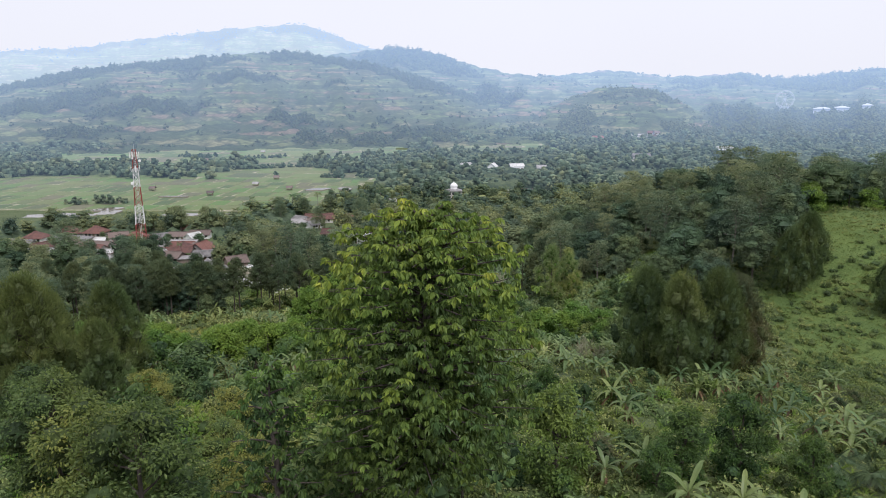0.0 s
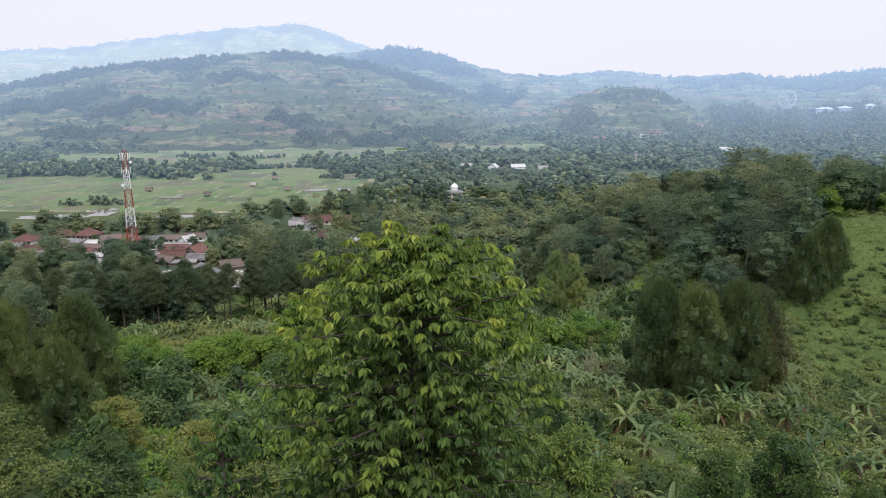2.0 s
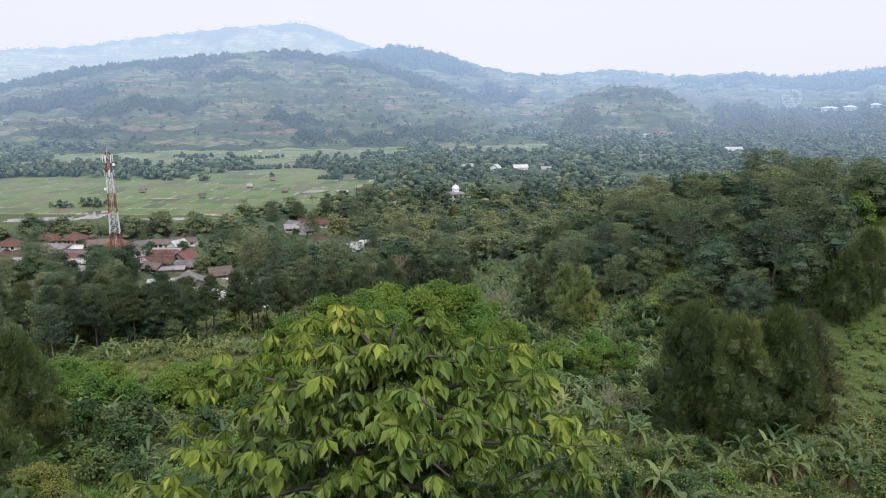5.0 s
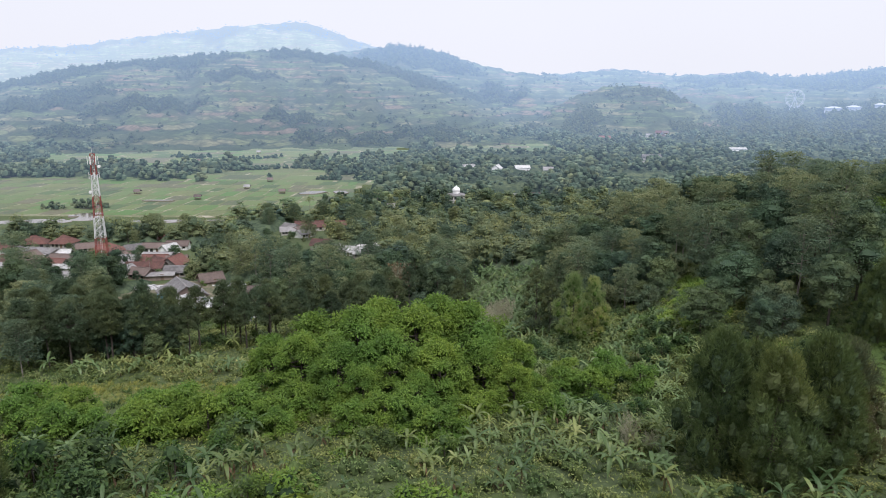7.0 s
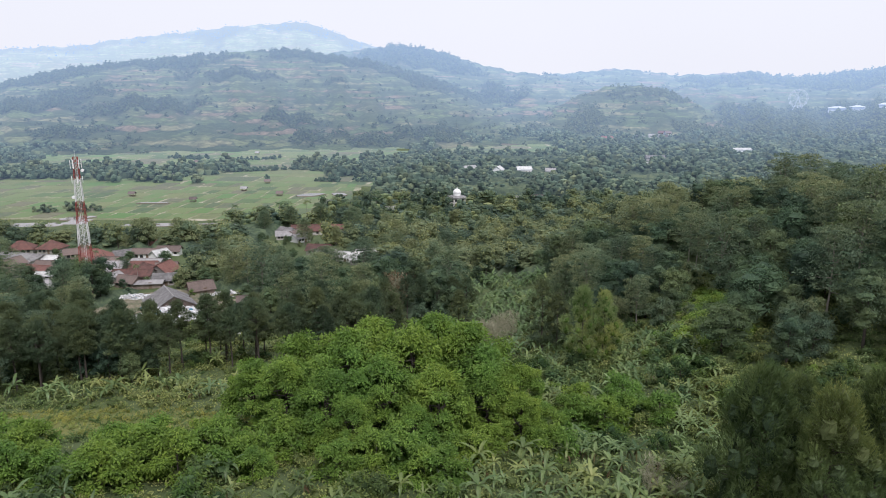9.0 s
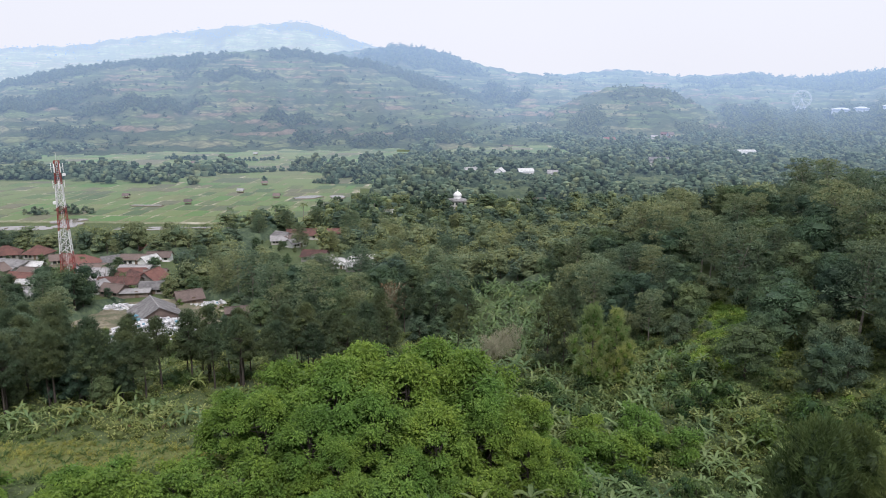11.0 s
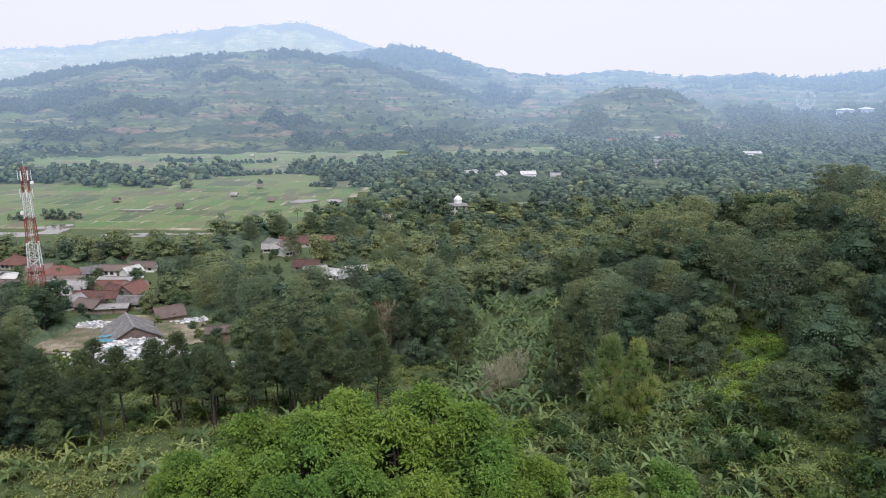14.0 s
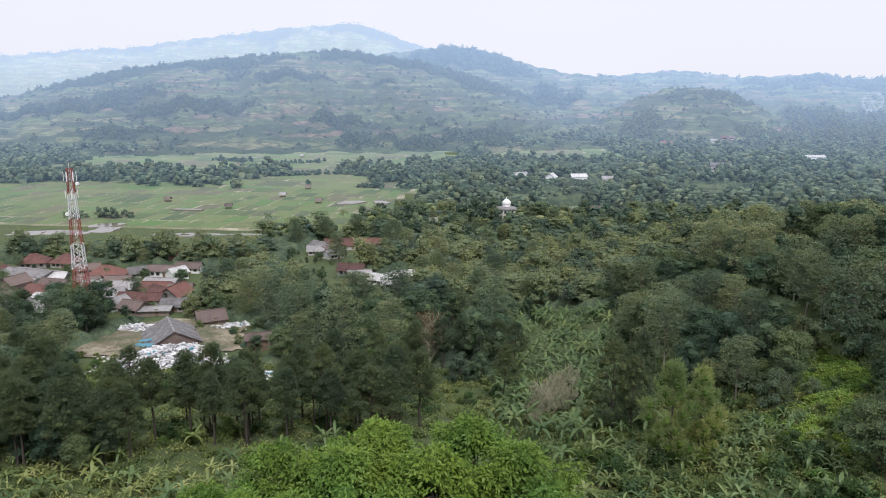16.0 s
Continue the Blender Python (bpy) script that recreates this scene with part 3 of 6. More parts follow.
RIDGES = {
    "near": ((-60, -35.8, -30.8, -28.3, -25.8, -20.8, -16.7, -13.0, -10.9, -7.4, -2.6, 2.8, 8), (-30, -9, 14, 25, 31, 41, 49, 52, 46, 39, 16, -19, -50), 860, 1650, 1.5),
    "mid": ((-18, -11.3, -8.7, -5.6, -3.9, -1.3, 0.5, 3.6, 6.2, 12.3), (36, 46, 52, 58, 57, 48, 37, 25, 21, 6), 1250, 2100, 1.3),
    "right": ((1.9, 5.4, 8.0, 11.4, 13.5, 15.5, 18.3, 20.6, 22.9, 25.1, 27.5, 29.7, 60), (15, 21, 23, 29, 25, 20, 21, 24, 17, 19, 24, 29, 40), 980, 2300, 2.2),
}
RIDGES["spur"] = ((3.7, 6.3, 8.5, 10.6, 13.1, 15.2, 17.3, 20.2), (-46, -26, -7, 5, 6, -2, -18, -42), 1080, 1480, 0.9)
RIDGES["far"] = ((-60, -36.3, -30.6, -27.5, -26.0, -21.8, -17.9, -14.6, -12.5, -10.8, -9.5, -7.4, -4.3, 4), (20, 39, 50, 54, 60, 71, 81, 86, 90, 82, 73, 60, 51, 10), 2100, 3050, 1.3)


# woods on the hills: bearing, distance and half extents of each stand, in degrees and metres
STANDS = {
    "near": ((-8.5, 945, 5.6, 60), (-2.5, 1010, 3.0, 60), (-24, 1210, 4.0, 70), (-31, 1330, 5.0, 80), (-17, 1420, 3.4, 60), (-28, 1060, 3.0, 30), (-13.5, 1100, 1.6, 40)),
    "mid": ((4.4, 1330, 2.6, 60), (-4, 2000, 6, 150), (2, 1700, 3, 120)),
    "spur": ((9.2, 1200, 1.6, 80), (14.8, 1430, 1.5, 50), (10, 1110, 3, 30), (17, 1180, 2, 50)),
    "right": ((23, 1130, 14, 170), (30, 1450, 12, 260), (22, 1500, 5, 170), (17.5, 1250, 2.5, 160), (25, 2150, 9, 150)),
    "far": (),
}


def woodedness(which, az, d):
    spec = RIDGES[which]
    x, y = d * math.sin(radians(az)), d * math.cos(radians(az))
    w = 0.75 * noise.noise(Vector((x * 0.006, y * 0.006, 2.0))) + 0.5 * noise.noise(Vector((x * 0.022, y * 0.022, 5.0))) - 0.05
    u = (d - spec[2]) / (spec[3] - spec[2])
    if which in ("near", "far"):
        w += 0.75 * float(ease(0.78, 0.97, u))
    for a, dd, ra, rd in STANDS[which]:
        w += 0.95 * math.exp(-(((az - a) / ra) ** 2 + ((d - dd) / rd) ** 2) ** 2)
    return min(max(w, 0.0), 1.0)


def hill(which, name, mat, label, rows=70):
    spec = RIDGES[which]
    azs, foot, crest = spec[0], spec[2], spec[3]
    a, d = np.arange(azs[0], azs[-1] + 0.01, 0.2), np.linspace(foot - 60, crest + 420, rows)
    A, D = np.meshgrid(a, d)
    Z = hill_height(A, D, spec)
    bits = np.random.default_rng(int(crest)).normal(scale=crest / 5000, size=Z.shape)
    v = np.c_[(D * np.sin(np.radians(A))).ravel(), (8 + D * np.cos(np.radians(A))).ravel(), (Z + bits * (D > foot)).ravel()]
    ids = np.arange(A.size).reshape(A.shape)
    f = np.stack([ids[:-1, :-1], ids[:-1, 1:], ids[1:, 1:], ids[1:, :-1]], -1).reshape(-1, 4)
    wood = [float(ease(0.3, 0.6, woodedness(which, p, q))) if abs(p) < 42 else 0.5 for p, q in zip(A.ravel().tolist(), D.ravel().tolist())]
    return tagged(new(name, mesh_of(name, v, f, [mat], smooth=True, tone=wood)), label, "hill", kind="structure")


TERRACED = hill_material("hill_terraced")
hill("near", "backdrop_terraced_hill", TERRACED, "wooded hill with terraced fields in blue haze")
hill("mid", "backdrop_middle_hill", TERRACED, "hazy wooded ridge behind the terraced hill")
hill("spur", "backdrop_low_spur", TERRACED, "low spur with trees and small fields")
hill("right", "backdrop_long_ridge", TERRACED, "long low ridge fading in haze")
# the mountain's painted haze glow is whiter than that of the nearer ridges
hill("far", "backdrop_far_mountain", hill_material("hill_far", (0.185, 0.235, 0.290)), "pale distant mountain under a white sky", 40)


# ---- hero trees of the near slope ----
def hero_tree(seed, height, profile, branches, rosettes, size, label):
    """A tall tree whose branch ends carry whorls of broad hanging leaves."""
    rng = np.random.default_rng(seed)
    s, b = Soup(), Soup()
    zs = np.linspace(0, height * 0.97, 9)
    pts = np.c_[np.cumsum(rng.normal(scale=0.09, size=(9, 2)), 0), zs]
    pts[0, 2] = -0.8
    tube(b, pts, 0.26 * (1.15 - 1.05 * zs / height), 9)
    base, axis, face, ln, lit_tone = [], [], [], [], []
    for i in range(branches):
        k = 1 - (i + rng.uniform(0, 1)) / branches
        z = height * (0.34 + 0.66 * k)
        reach = np.interp(z / height, *profile) * rng.uniform(0.78, 1.12)
        ang = i * 2.39996 + rng.uniform(-0.3, 0.3)
        out = np.array([np.cos(ang), np.sin(ang), 0.0])
        zr = min(z - 0.28 * reach, height * 0.95)
        root = np.array([np.interp(zr, zs, pts[:, 0]), np.interp(zr, zs, pts[:, 1]), zr])
        tip = np.array([root[0], root[1], min(z, height * 1.01)]) + out * reach
        tube(b, [root, root * 0.5 + tip * 0.5 + (0, 0, 0.06 * reach), tip], [0.07, 0.045, 0.012], 5)
        m = max(4, int(rosettes * (0.35 + 0.65 * reach / 4.6)))
        t = rng.uniform(0.04, 1.06, m) ** 0.8
        side = np.array([-np.sin(ang), np.cos(ang), 0])
        centre = root + (tip - root) * t[:, None] + side * (rng.normal(size=m) * 0.22 * reach * (0.3 + t) * 0.6)[:, None]
        centre[:, 2] += 0.1 * reach * np.sin(np.pi * t) + rng.normal(scale=0.16, size=m)
        for c, tt in zip(centre, t):
            n = rng.integers(8, 13)
            a = np.arange(n) * 2.4 + rng.uniform(0, 6)
            o = np.c_[np.cos(a), np.sin(a), np.zeros(n)]
            drop = (rng.uniform(0.2, 1.2, n) + rng.uniform(0, 1.1))[:, None]
            base.append(c + o * 0.04)
            axis.append(o * rng.uniform(0.5, 1.1, (n, 1)) + out * 0.3 + rng.normal(scale=0.28, size=(n, 3)) - drop * (0, 0, 1))
            face.append(o * 0.8 + (0, 0, 0.7) + rng.normal(scale=0.35, size=(n, 3)))
            ln.append(size * rng.uniform(0.5, 1.2, n) * rng.uniform(0.8, 1.15))
            # crown shading painted in: top and tip leaves lighter, lower and inner ones darker
            lit_tone.append(np.full(n, np.clip(0.6 * tt * tt - 0.2 + 1.2 * (k - 0.66) + rng.uniform(-0.3, 0.3), -0.2, 1.3)))
    base, axis, face, ln, lit_tone = (np.concatenate(q) for q in (base, axis, face, ln, lit_tone))
    leaves(s, base, axis, face, ln, ln * 0.42, 0.22, 0, lit_tone)
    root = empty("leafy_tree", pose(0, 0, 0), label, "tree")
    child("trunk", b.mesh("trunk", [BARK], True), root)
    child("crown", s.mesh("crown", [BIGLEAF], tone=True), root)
    return root


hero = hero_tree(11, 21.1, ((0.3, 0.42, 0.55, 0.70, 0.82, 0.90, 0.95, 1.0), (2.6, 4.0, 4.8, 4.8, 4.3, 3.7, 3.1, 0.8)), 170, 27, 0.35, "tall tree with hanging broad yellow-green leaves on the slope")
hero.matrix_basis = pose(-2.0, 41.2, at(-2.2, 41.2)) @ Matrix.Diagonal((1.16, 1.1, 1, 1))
sap = hero_tree(12, 13.2, ((0.3, 0.5, 0.7, 0.9, 1.0), (2.6, 2.8, 2.2, 1.2, 0.4)), 50, 17, 0.33, "slender young tree with broad bright green leaves")
sap.matrix_basis = pose(-9.0, 40.0, at(-9, 40))
copy_thing(sap, put(sap, -5.6, 44.5, 130, 0.82))

olive = broad_tree(21, 10.5, 3.6, 14, 560, 0.26, OLIVE, "bushy tree with small olive-green leaves", bare=0.2, squash=0.8, lobe=0.8, core=SCRUBCORE)
olive.matrix_basis = put(olive, -17.5, 43.5, 20, 1.05)
for x, y, r, k in ((-21.8, 46.0, 160, 0.95), (-26.5, 50.5, 80, 0.95), (-13.0, 48.0, 240, 0.62), (-16.5, 54.5, 300, 0.62), (-31.0, 58.0, 30, 0.85), (-36.5, 64.0, 210, 0.8), (-25.0, 60.5, 130, 0.6), (-9.0, 60.0, 70, 0.5), (-20.0, 66.5, 330, 0.55), (-30.0, 72.0, 0, 0.6), (-12.0, 70.0, 190, 0.5)):
    copy_thing(olive, put(olive, x, y, r, k))
dense = broad_tree(22, 9.3, 2.7, 14, 420, 0.30, NEARGREEN, "dense round tree with dark glossy leaves", bare=0.12, squash=1.0, lobe=0.8)
dense.matrix_basis = put(dense, 7.3, 55.5, 0, 1.0)
for x, y, r, k in ((14.2, 54.0, 100, 0.52), (17.0, 57.5, 190, 0.72), (21.6, 58.2, 260, 0.85), (25.5, 55.0, 40, 0.6), (9.4, 79.0, 70, 0.62)):
    copy_thing(dense, put(dense, x, y, r, k))

sheoaks = [plume_tree(31 + i, hgt, spr, 64, 340, SHEOAK, "bushy sheoak tree with dull olive needle foliage", "sheoak_tree", 0.06, 0.52, 1.5, True) for i, (hgt, spr) in enumerate(((15.2, 4.3), (12.8, 3.7)))]
sheoaks.append(plume_tree(33, 13.5, 4.0, 64, 340, TAWNY, "sheoak tree with tawny withering needle foliage", "sheoak_tree", 0.06, 0.52, 1.5, True))
spots = ((28.8, 97.5, 0, 0.92, 0), (35.0, 101.0, 1, 1.15, 100), (25.8, 102.5, 1, 0.98, 200), (39.5, 105.0, 2, 0.95, 300), (31.5, 108.0, 0, 0.9, 60),
         (-46.0, 81.0, 0, 0.95, 20), (-53.0, 78.0, 2, 1.1, 140), (-40.5, 86.0, 1, 0.9, 220), (-60.0, 90.0, 0, 1.0, 310), (-43.0, 74.0, 1, 1.0, 80), (-37.0, 76.0, 1, 0.7, 10), (-52.0, 92.0, 0, 0.9, 50), (-48.0, 70.0, 0, 0.8, 170), (60.5, 136.0, 0, 0.85, 75), (65.0, 139.0, 1, 0.85, 190), (72.5, 124.0, 1, 0.75, 10))
used = set()
for x, y, kind, k, turn in spots:
    if kind in used:
        copy_thing(sheoaks[kind], put(None, x, y, turn, k))
    else:
        sheoaks[kind].matrix_basis = put(None, x, y, turn, k)
        used.add(kind)

# ---- bright green thicket ----
fresh = [broad_tree(41 + i, hgt, spr, 30, 430, 0.31, FRESH, "spreading light-green thicket tree", "thicket_tree", 0.08, squash=0.75, lobe=0.58, core=FRESHCORE) for i, (hgt, spr) in enumerate(((10.6, 4.8), (9.8, 4.5)))]
low = [broad_tree(45 + i, 4.4, 2.9, 12, 260, 0.30, FRESH, "low light-green shrub on the slope", "shrub", 0.05, squash=0.7, trunk_r=0.08, lobe=0.75, core=FRESHCORE) for i in range(2)]
tall_spots = ((-22, 127, 1.02), (-16, 122.5, 1.06), (-9.5, 124.5, 1.1), (-3, 123.5, 1.08), (3, 126.5, 1.0), (7.0, 123.5, 0.7), (-14.5, 130, 1.3), (-6.5, 131.5, 1.4), (1, 132.5, 1.38), (-21.5, 134.5, 1.25), (7.5, 132, 0.85), (-12, 137, 1.42), (-3.5, 138.5, 1.4), (-27, 130, 1.0), (-12.5, 119.5, 0.7), (-5.5, 119, 0.68))
for i, (x, y, k) in enumerate(tall_spots):
    ob = fresh[i % 2]
    if i < 2:
        ob.matrix_basis = put(ob, x, y, i * 77, k)
    else:
        copy_thing(ob, put(ob, x, y, i * 77, k))
rng = np.random.default_rng(5)
low_spots = [(-62 + i * 1.75 + rng.uniform(-1, 1), 114 + rng.uniform(-5.0, 6.0)) for i in range(38)]
low_spots += [(11, 128), (14.5, 132), (18, 129.5), (21.5, 133), (25, 130), (16, 137), (22, 138), (-30, 121), (-35, 119), (10.5, 120), (-28, 116)]
for i, (x, y) in enumerate(low_spots):
    ob, k = low[i % 2], rng.uniform(0.8, 1.15)
    if i < 2:
        ob.matrix_basis = put(ob, x, y, i * 61, k)
    else:
        copy_thing(ob, put(ob, x, y, i * 61, k))

# ---- pines ----
pines = [plume_tree(51 + i, 11.6 + 0.8 * i, 2.45 + 0.25 * i, 38, 130, NEEDLE, "slender dark pine with a bare lower trunk", "pine_tree", 0.44, 0.55, 0.7, i != 2, 0.17, 0.95) for i in range(3)]
pine_spots = [(-86 + i * 1.62 + rng.uniform(-1.0, 1.0), 165 + rng.uniform(-4, 9) + 0.35 * max(i - 22, 0)) for i in range(44) if not 15 < i < 23 or i in (17, 19, 21)]
pine_spots += [(-92 + i * 2.2 + rng.uniform(-1, 1), 155 + 0.3 * i + rng.uniform(-5, 5)) for i in range(18)]
pine_spots += [(-74 + i * 2.4 + rng.uniform(-1, 1), 149 + 0.9 * i + rng.uniform(-2, 3)) for i in range(11)]
pine_spots += [(-46 + i * 2.6 + rng.uniform(-1, 1), 176 + rng.uniform(-4, 4) + 0.3 * i) for i in range(13)]
pine_spots += [(-14, 213), (-10.5, 216), (-3, 214), (0.5, 212), (-1.2, 192), (-18.5, 205), (-24, 196), (-30, 188), (-90, 190), (-66, 186), (-74, 176), (-81, 171)]
for i, (x, y) in enumerate(pine_spots):
    ob, k = pines[i % 3], rng.uniform(0.85, 1.15)
    if i < 3:
        ob.matrix_basis = put(ob, x, y, i * 83, k)
    else:
        copy_thing(ob, put(ob, x, y, i * 83, k))
pale_pine = plume_tree(57, 13.0, 3.2, 46, 170, PALENEEDLE, "light olive sheoak with an open crown", "sheoak_tree", 0.16, 0.55, 1.1, True, 0.15, 0.85, FRESHCORE)
pale_pine.matrix_basis = put(pale_pine, 20.5, 163.0, 0, 1.1)
copy_thing(pale_pine, put(pale_pine, 24.6, 164.0, 120, 0.9))
dark_pine = plume_tree(58, 14.5, 3.4, 44, 100, NEEDLE, "dark needle tree with a full crown", "pine_tree", 0.1, 0.6, 1.1, True)
dark_pine.matrix_basis = put(dark_pine, 15.8, 180.5, 0, 1.05)
copy_thing(dark_pine, put(dark_pine, 20.0, 184.0, 140, 1.0))
copy_thing(dark_pine, put(dark_pine, 18.4, 179.0, 250, 0.8))

# ---- bare and withered trees ----
dry = bare_tree(61, 7.0, 3.2, 28, "grey leafless shrub with a thicket of dry twigs")
dry.matrix_basis = put(dry, 6.2, 186.0, 0, 0.9)
for x, y, r, k in ((3.6, 184, 70, 0.7), (8.8, 188.5, 150, 0.85), (6.4, 191.5, 250, 0.9), (10.2, 193.5, 30, 0.8), (8.4, 198.0, 200, 0.9), (11.4, 201.5, 310, 0.8), (4.0, 181.0, 110, 0.6), (18.6, 109.5, 40, 0.5), (20.6, 108.0, 160, 0.45), (19.4, 112.0, 280, 0.55), (5.0, 189.0, 20, 1.0), (7.4, 194.0, 130, 1.05)):
    copy_thing(dry, put(dry, x, y, r, k))
brown = bare_tree(62, 9.0, 2.4, 40, "withered brown tree among green ones", leafy=420)
brown.matrix_basis = put(brown, -16.9, 213.0, 0, 1.35)
copy_thing(brown, put(brown, 43.0, 106.5, 90, 0.55))

# ---- banana plants ----
bananas = [banana(71 + i, (3.6, 4.0, 4.4, 3.2, 4.0)[i], "banana plant with arching torn green leaves") for i in range(5)]
zones = ((-46, 6, 95, 106, 46), (-66, -24, 141, 152, 28), (-4, 26, 106, 121, 50), (8, 38, 138, 172, 56), (0, 23, 176, 200, 34), (-98, -28, 158, 170, 14), (14, 28, 43, 52, 12), (28, 42, 62, 74, 9), (19, 46, 84, 97, 34), (2, 9, 45, 50, 6), (10, 22, 70, 84, 10), (-36, -20, 84, 96, 14), (40, 48, 98, 108, 5), (8, 16, 55, 62, 7), (33, 45, 66, 78, 12), (-30, -14, 104, 120, 8))
count = 0
for x0, x1, y0, y1, many in zones:
    for _ in range(many):
        x, y = rng.uniform(x0, x1), rng.uniform(y0, y1)
        ob, k = bananas[count % 5], rng.uniform(0.55, 0.85) * (1.45 if y < 82 else 1.3 if y < 100 else 1.0)
        m = put(ob, x, y, rng.uniform(0, 360), k)
        if count < 5:
            ob.matrix_basis = m
        else:
            copy_thing(ob, m)
        count += 1

# ---- forest on the knoll ----
kinds = [
    broad_tree(81, 11.5, 4.0, 14, 290, 0.34, MIXED, "forest tree with a rounded mid-green crown", "rounded_tree", core=CROWNCORE),
    broad_tree(82, 12.5, 3.6, 14, 280, 0.33, DARKLEAF, "tall forest tree with dark glossy foliage", "glossy_tree", core=CROWNCORE),
    broad_tree(83, 9.5, 4.3, 14, 290, 0.34, MIXED, "spreading forest tree with mottled green foliage", "spreading_tree", squash=0.6, core=CROWNCORE),
    broad_tree(84, 10.5, 3.2, 14, 270, 0.32, DARKLEAF, "narrow dark forest tree on the knoll", "narrow_tree", squash=0.9, bare=0.2, core=CROWNCORE),
    tiered_tree(85, 12.5, 4.8, 16, 300, 0.36, FEATHER, "light-green tree with flat feathery layers", low=0.32),
    broad_tree(86, 8.5, 3.5, 13, 290, 0.33, FEATHER, "yellowish-green forest tree with drooping sprays", "drooping_tree", squash=0.8, bare=0.15, droop=0.9, core=CROWNCORE),
]


def wooded(x, y):
    edge = np.interp(x, (8, 18, 26, 30, 34, 40, 45, 50, 60, 80, 200), (274, 268, 228, 192, 172, 152, 140, 136, 139, 174, 185))
    return y > edge and ((x - 40.5) / 4.8) ** 2 + ((y - 167) / 8) ** 2 > 1 and ((x - 46.5) / 4.5) ** 2 + ((y - 181) / 10) ** 2 > 1


def clearing(x, y):
    """Where the village, the fields and the yards leave no room for trees, and strips kept open for the camera's view
    of them.
    """
    if -190 < x < -86 and 246 < y < 312 or -150 < x < -100 and 236 < y < 250:
        return True
    if -97 < x < -60 and 192 < y < 246:
        return True
    if abs(x + 71) < 17 and 292 < y < 376:
        return True
    if -64 < x < -29 and 254 < y < 314:
        return True
    if -11 < x < 3 and 440 < y < 460 or 22 < x < 52 and 466 < y < 506:
        return True
    if (x + 16.9) ** 2 + (y - 211) ** 2 < 40 or (x + 56) ** 2 + (y - 219) ** 2 < 40:
        return True
    if -2 < x < 24 and y < 258:
        return True
    if x < -112 and y > 348 or x < -80 and y > 402:
        return True
    return False


spots = []
g = np.random.default_rng(9)
for j in range(58):
    for i in range(72):
        x, y = -190 + i * 5.8 + (j % 2) * 2.9 + g.uniform(-1.9, 1.9), 136 + j * 5.8 + g.uniform(-1.9, 1.9)
        if abs(x) > 22 + 0.66 * y or clearing(x, y):
            continue
        if wooded(x, y) if x > 8 else y > 204 + 0.1 * abs(x):
            spots.append((x, y))
spots.sort(key=lambda p: p[1] + 0.15 * abs(p[0] - 20))
near_spots, more_spots = spots[:470], spots[470:]
weights = (0.22, 0.17, 0.16, 0.11, 0.16, 0.18)
started = set()
for x, y in near_spots:
    kind = int(g.choice(6, p=weights))
    m = put(None, x, y, g.uniform(0, 360), g.uniform(0.7, 1.2) * (1 - 0.3 * float(ease(230, 330, y)) * (x < 10)))
    if kind in started:
        copy_thing(kinds[kind], m)
    else:
        kinds[kind].matrix_basis = m
        started.add(kind)
for i in range(24):
    x, y = -100 + (i % 12) * 2.1 + g.uniform(-1.5, 1.5), 176 + (i // 12) * 9 + g.uniform(-3, 3)
    copy_thing(kinds[int(g.choice(6, p=weights))], put(None, x, y, i * 47, g.uniform(0.7, 1.0)))
for i in range(13):
    x, y = -76 + i * 1.9 + g.uniform(-1, 1), 157 + g.uniform(-4, 5)
    copy_thing(kinds[(1, 3, 0)[i % 3]], put(None, x, y, i * 61, g.uniform(0.55, 0.85)))
round_tree = broad_tree(87, 8.0, 4.6, 9, 420, 0.55, FRESH, "round bright green tree at the edge of the wood", squash=0.65, bare=0.15)
round_tree.matrix_basis = put(None, 80.5, 173.0, 0, 1.0)
for x, y, k in ((-22.3, 198.5, 1.15), (-25.5, 203.0, 0.9), (74.5, 176, 0.8), (88.5, 178.5, 0.95), (95, 174, 0.7)):
    copy_thing(round_tree, put(None, x, y, x * 7, k))


# ---- woodland too far off to count ----
def template(seed, height, spread, lobes, n, size, squash=0.7, stem=True):
    r, s = np.random.default_rng(seed), Soup()
    low = 0.35 if stem else 0.15
    for i in range(lobes):
        k, ang = (i + 0.5) / lobes, i * 2.4 + seed
        rad = spread * r.uniform(0.38, 0.62)
        wide = spread * 0.55 * (1 - 0.6 * k)
        c = np.array([np.cos(ang) * wide, np.sin(ang) * wide, height * (low + (0.9 - low) * k) - rad * 0.3])
        # dark core lump paints the shade under the leaves
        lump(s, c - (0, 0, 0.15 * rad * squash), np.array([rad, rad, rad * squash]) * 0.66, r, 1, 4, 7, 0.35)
        lobe_leaves(s, r, c, np.array([rad, rad, rad * squash]), n, size, low=-0.1)
    if stem:
        tube(s, [(0, 0, -0.5), (0, 0, height * 0.6)], [0.2, 0.1], 5, 2)
    return np.concatenate(s.v), s.f, np.array(s.s)


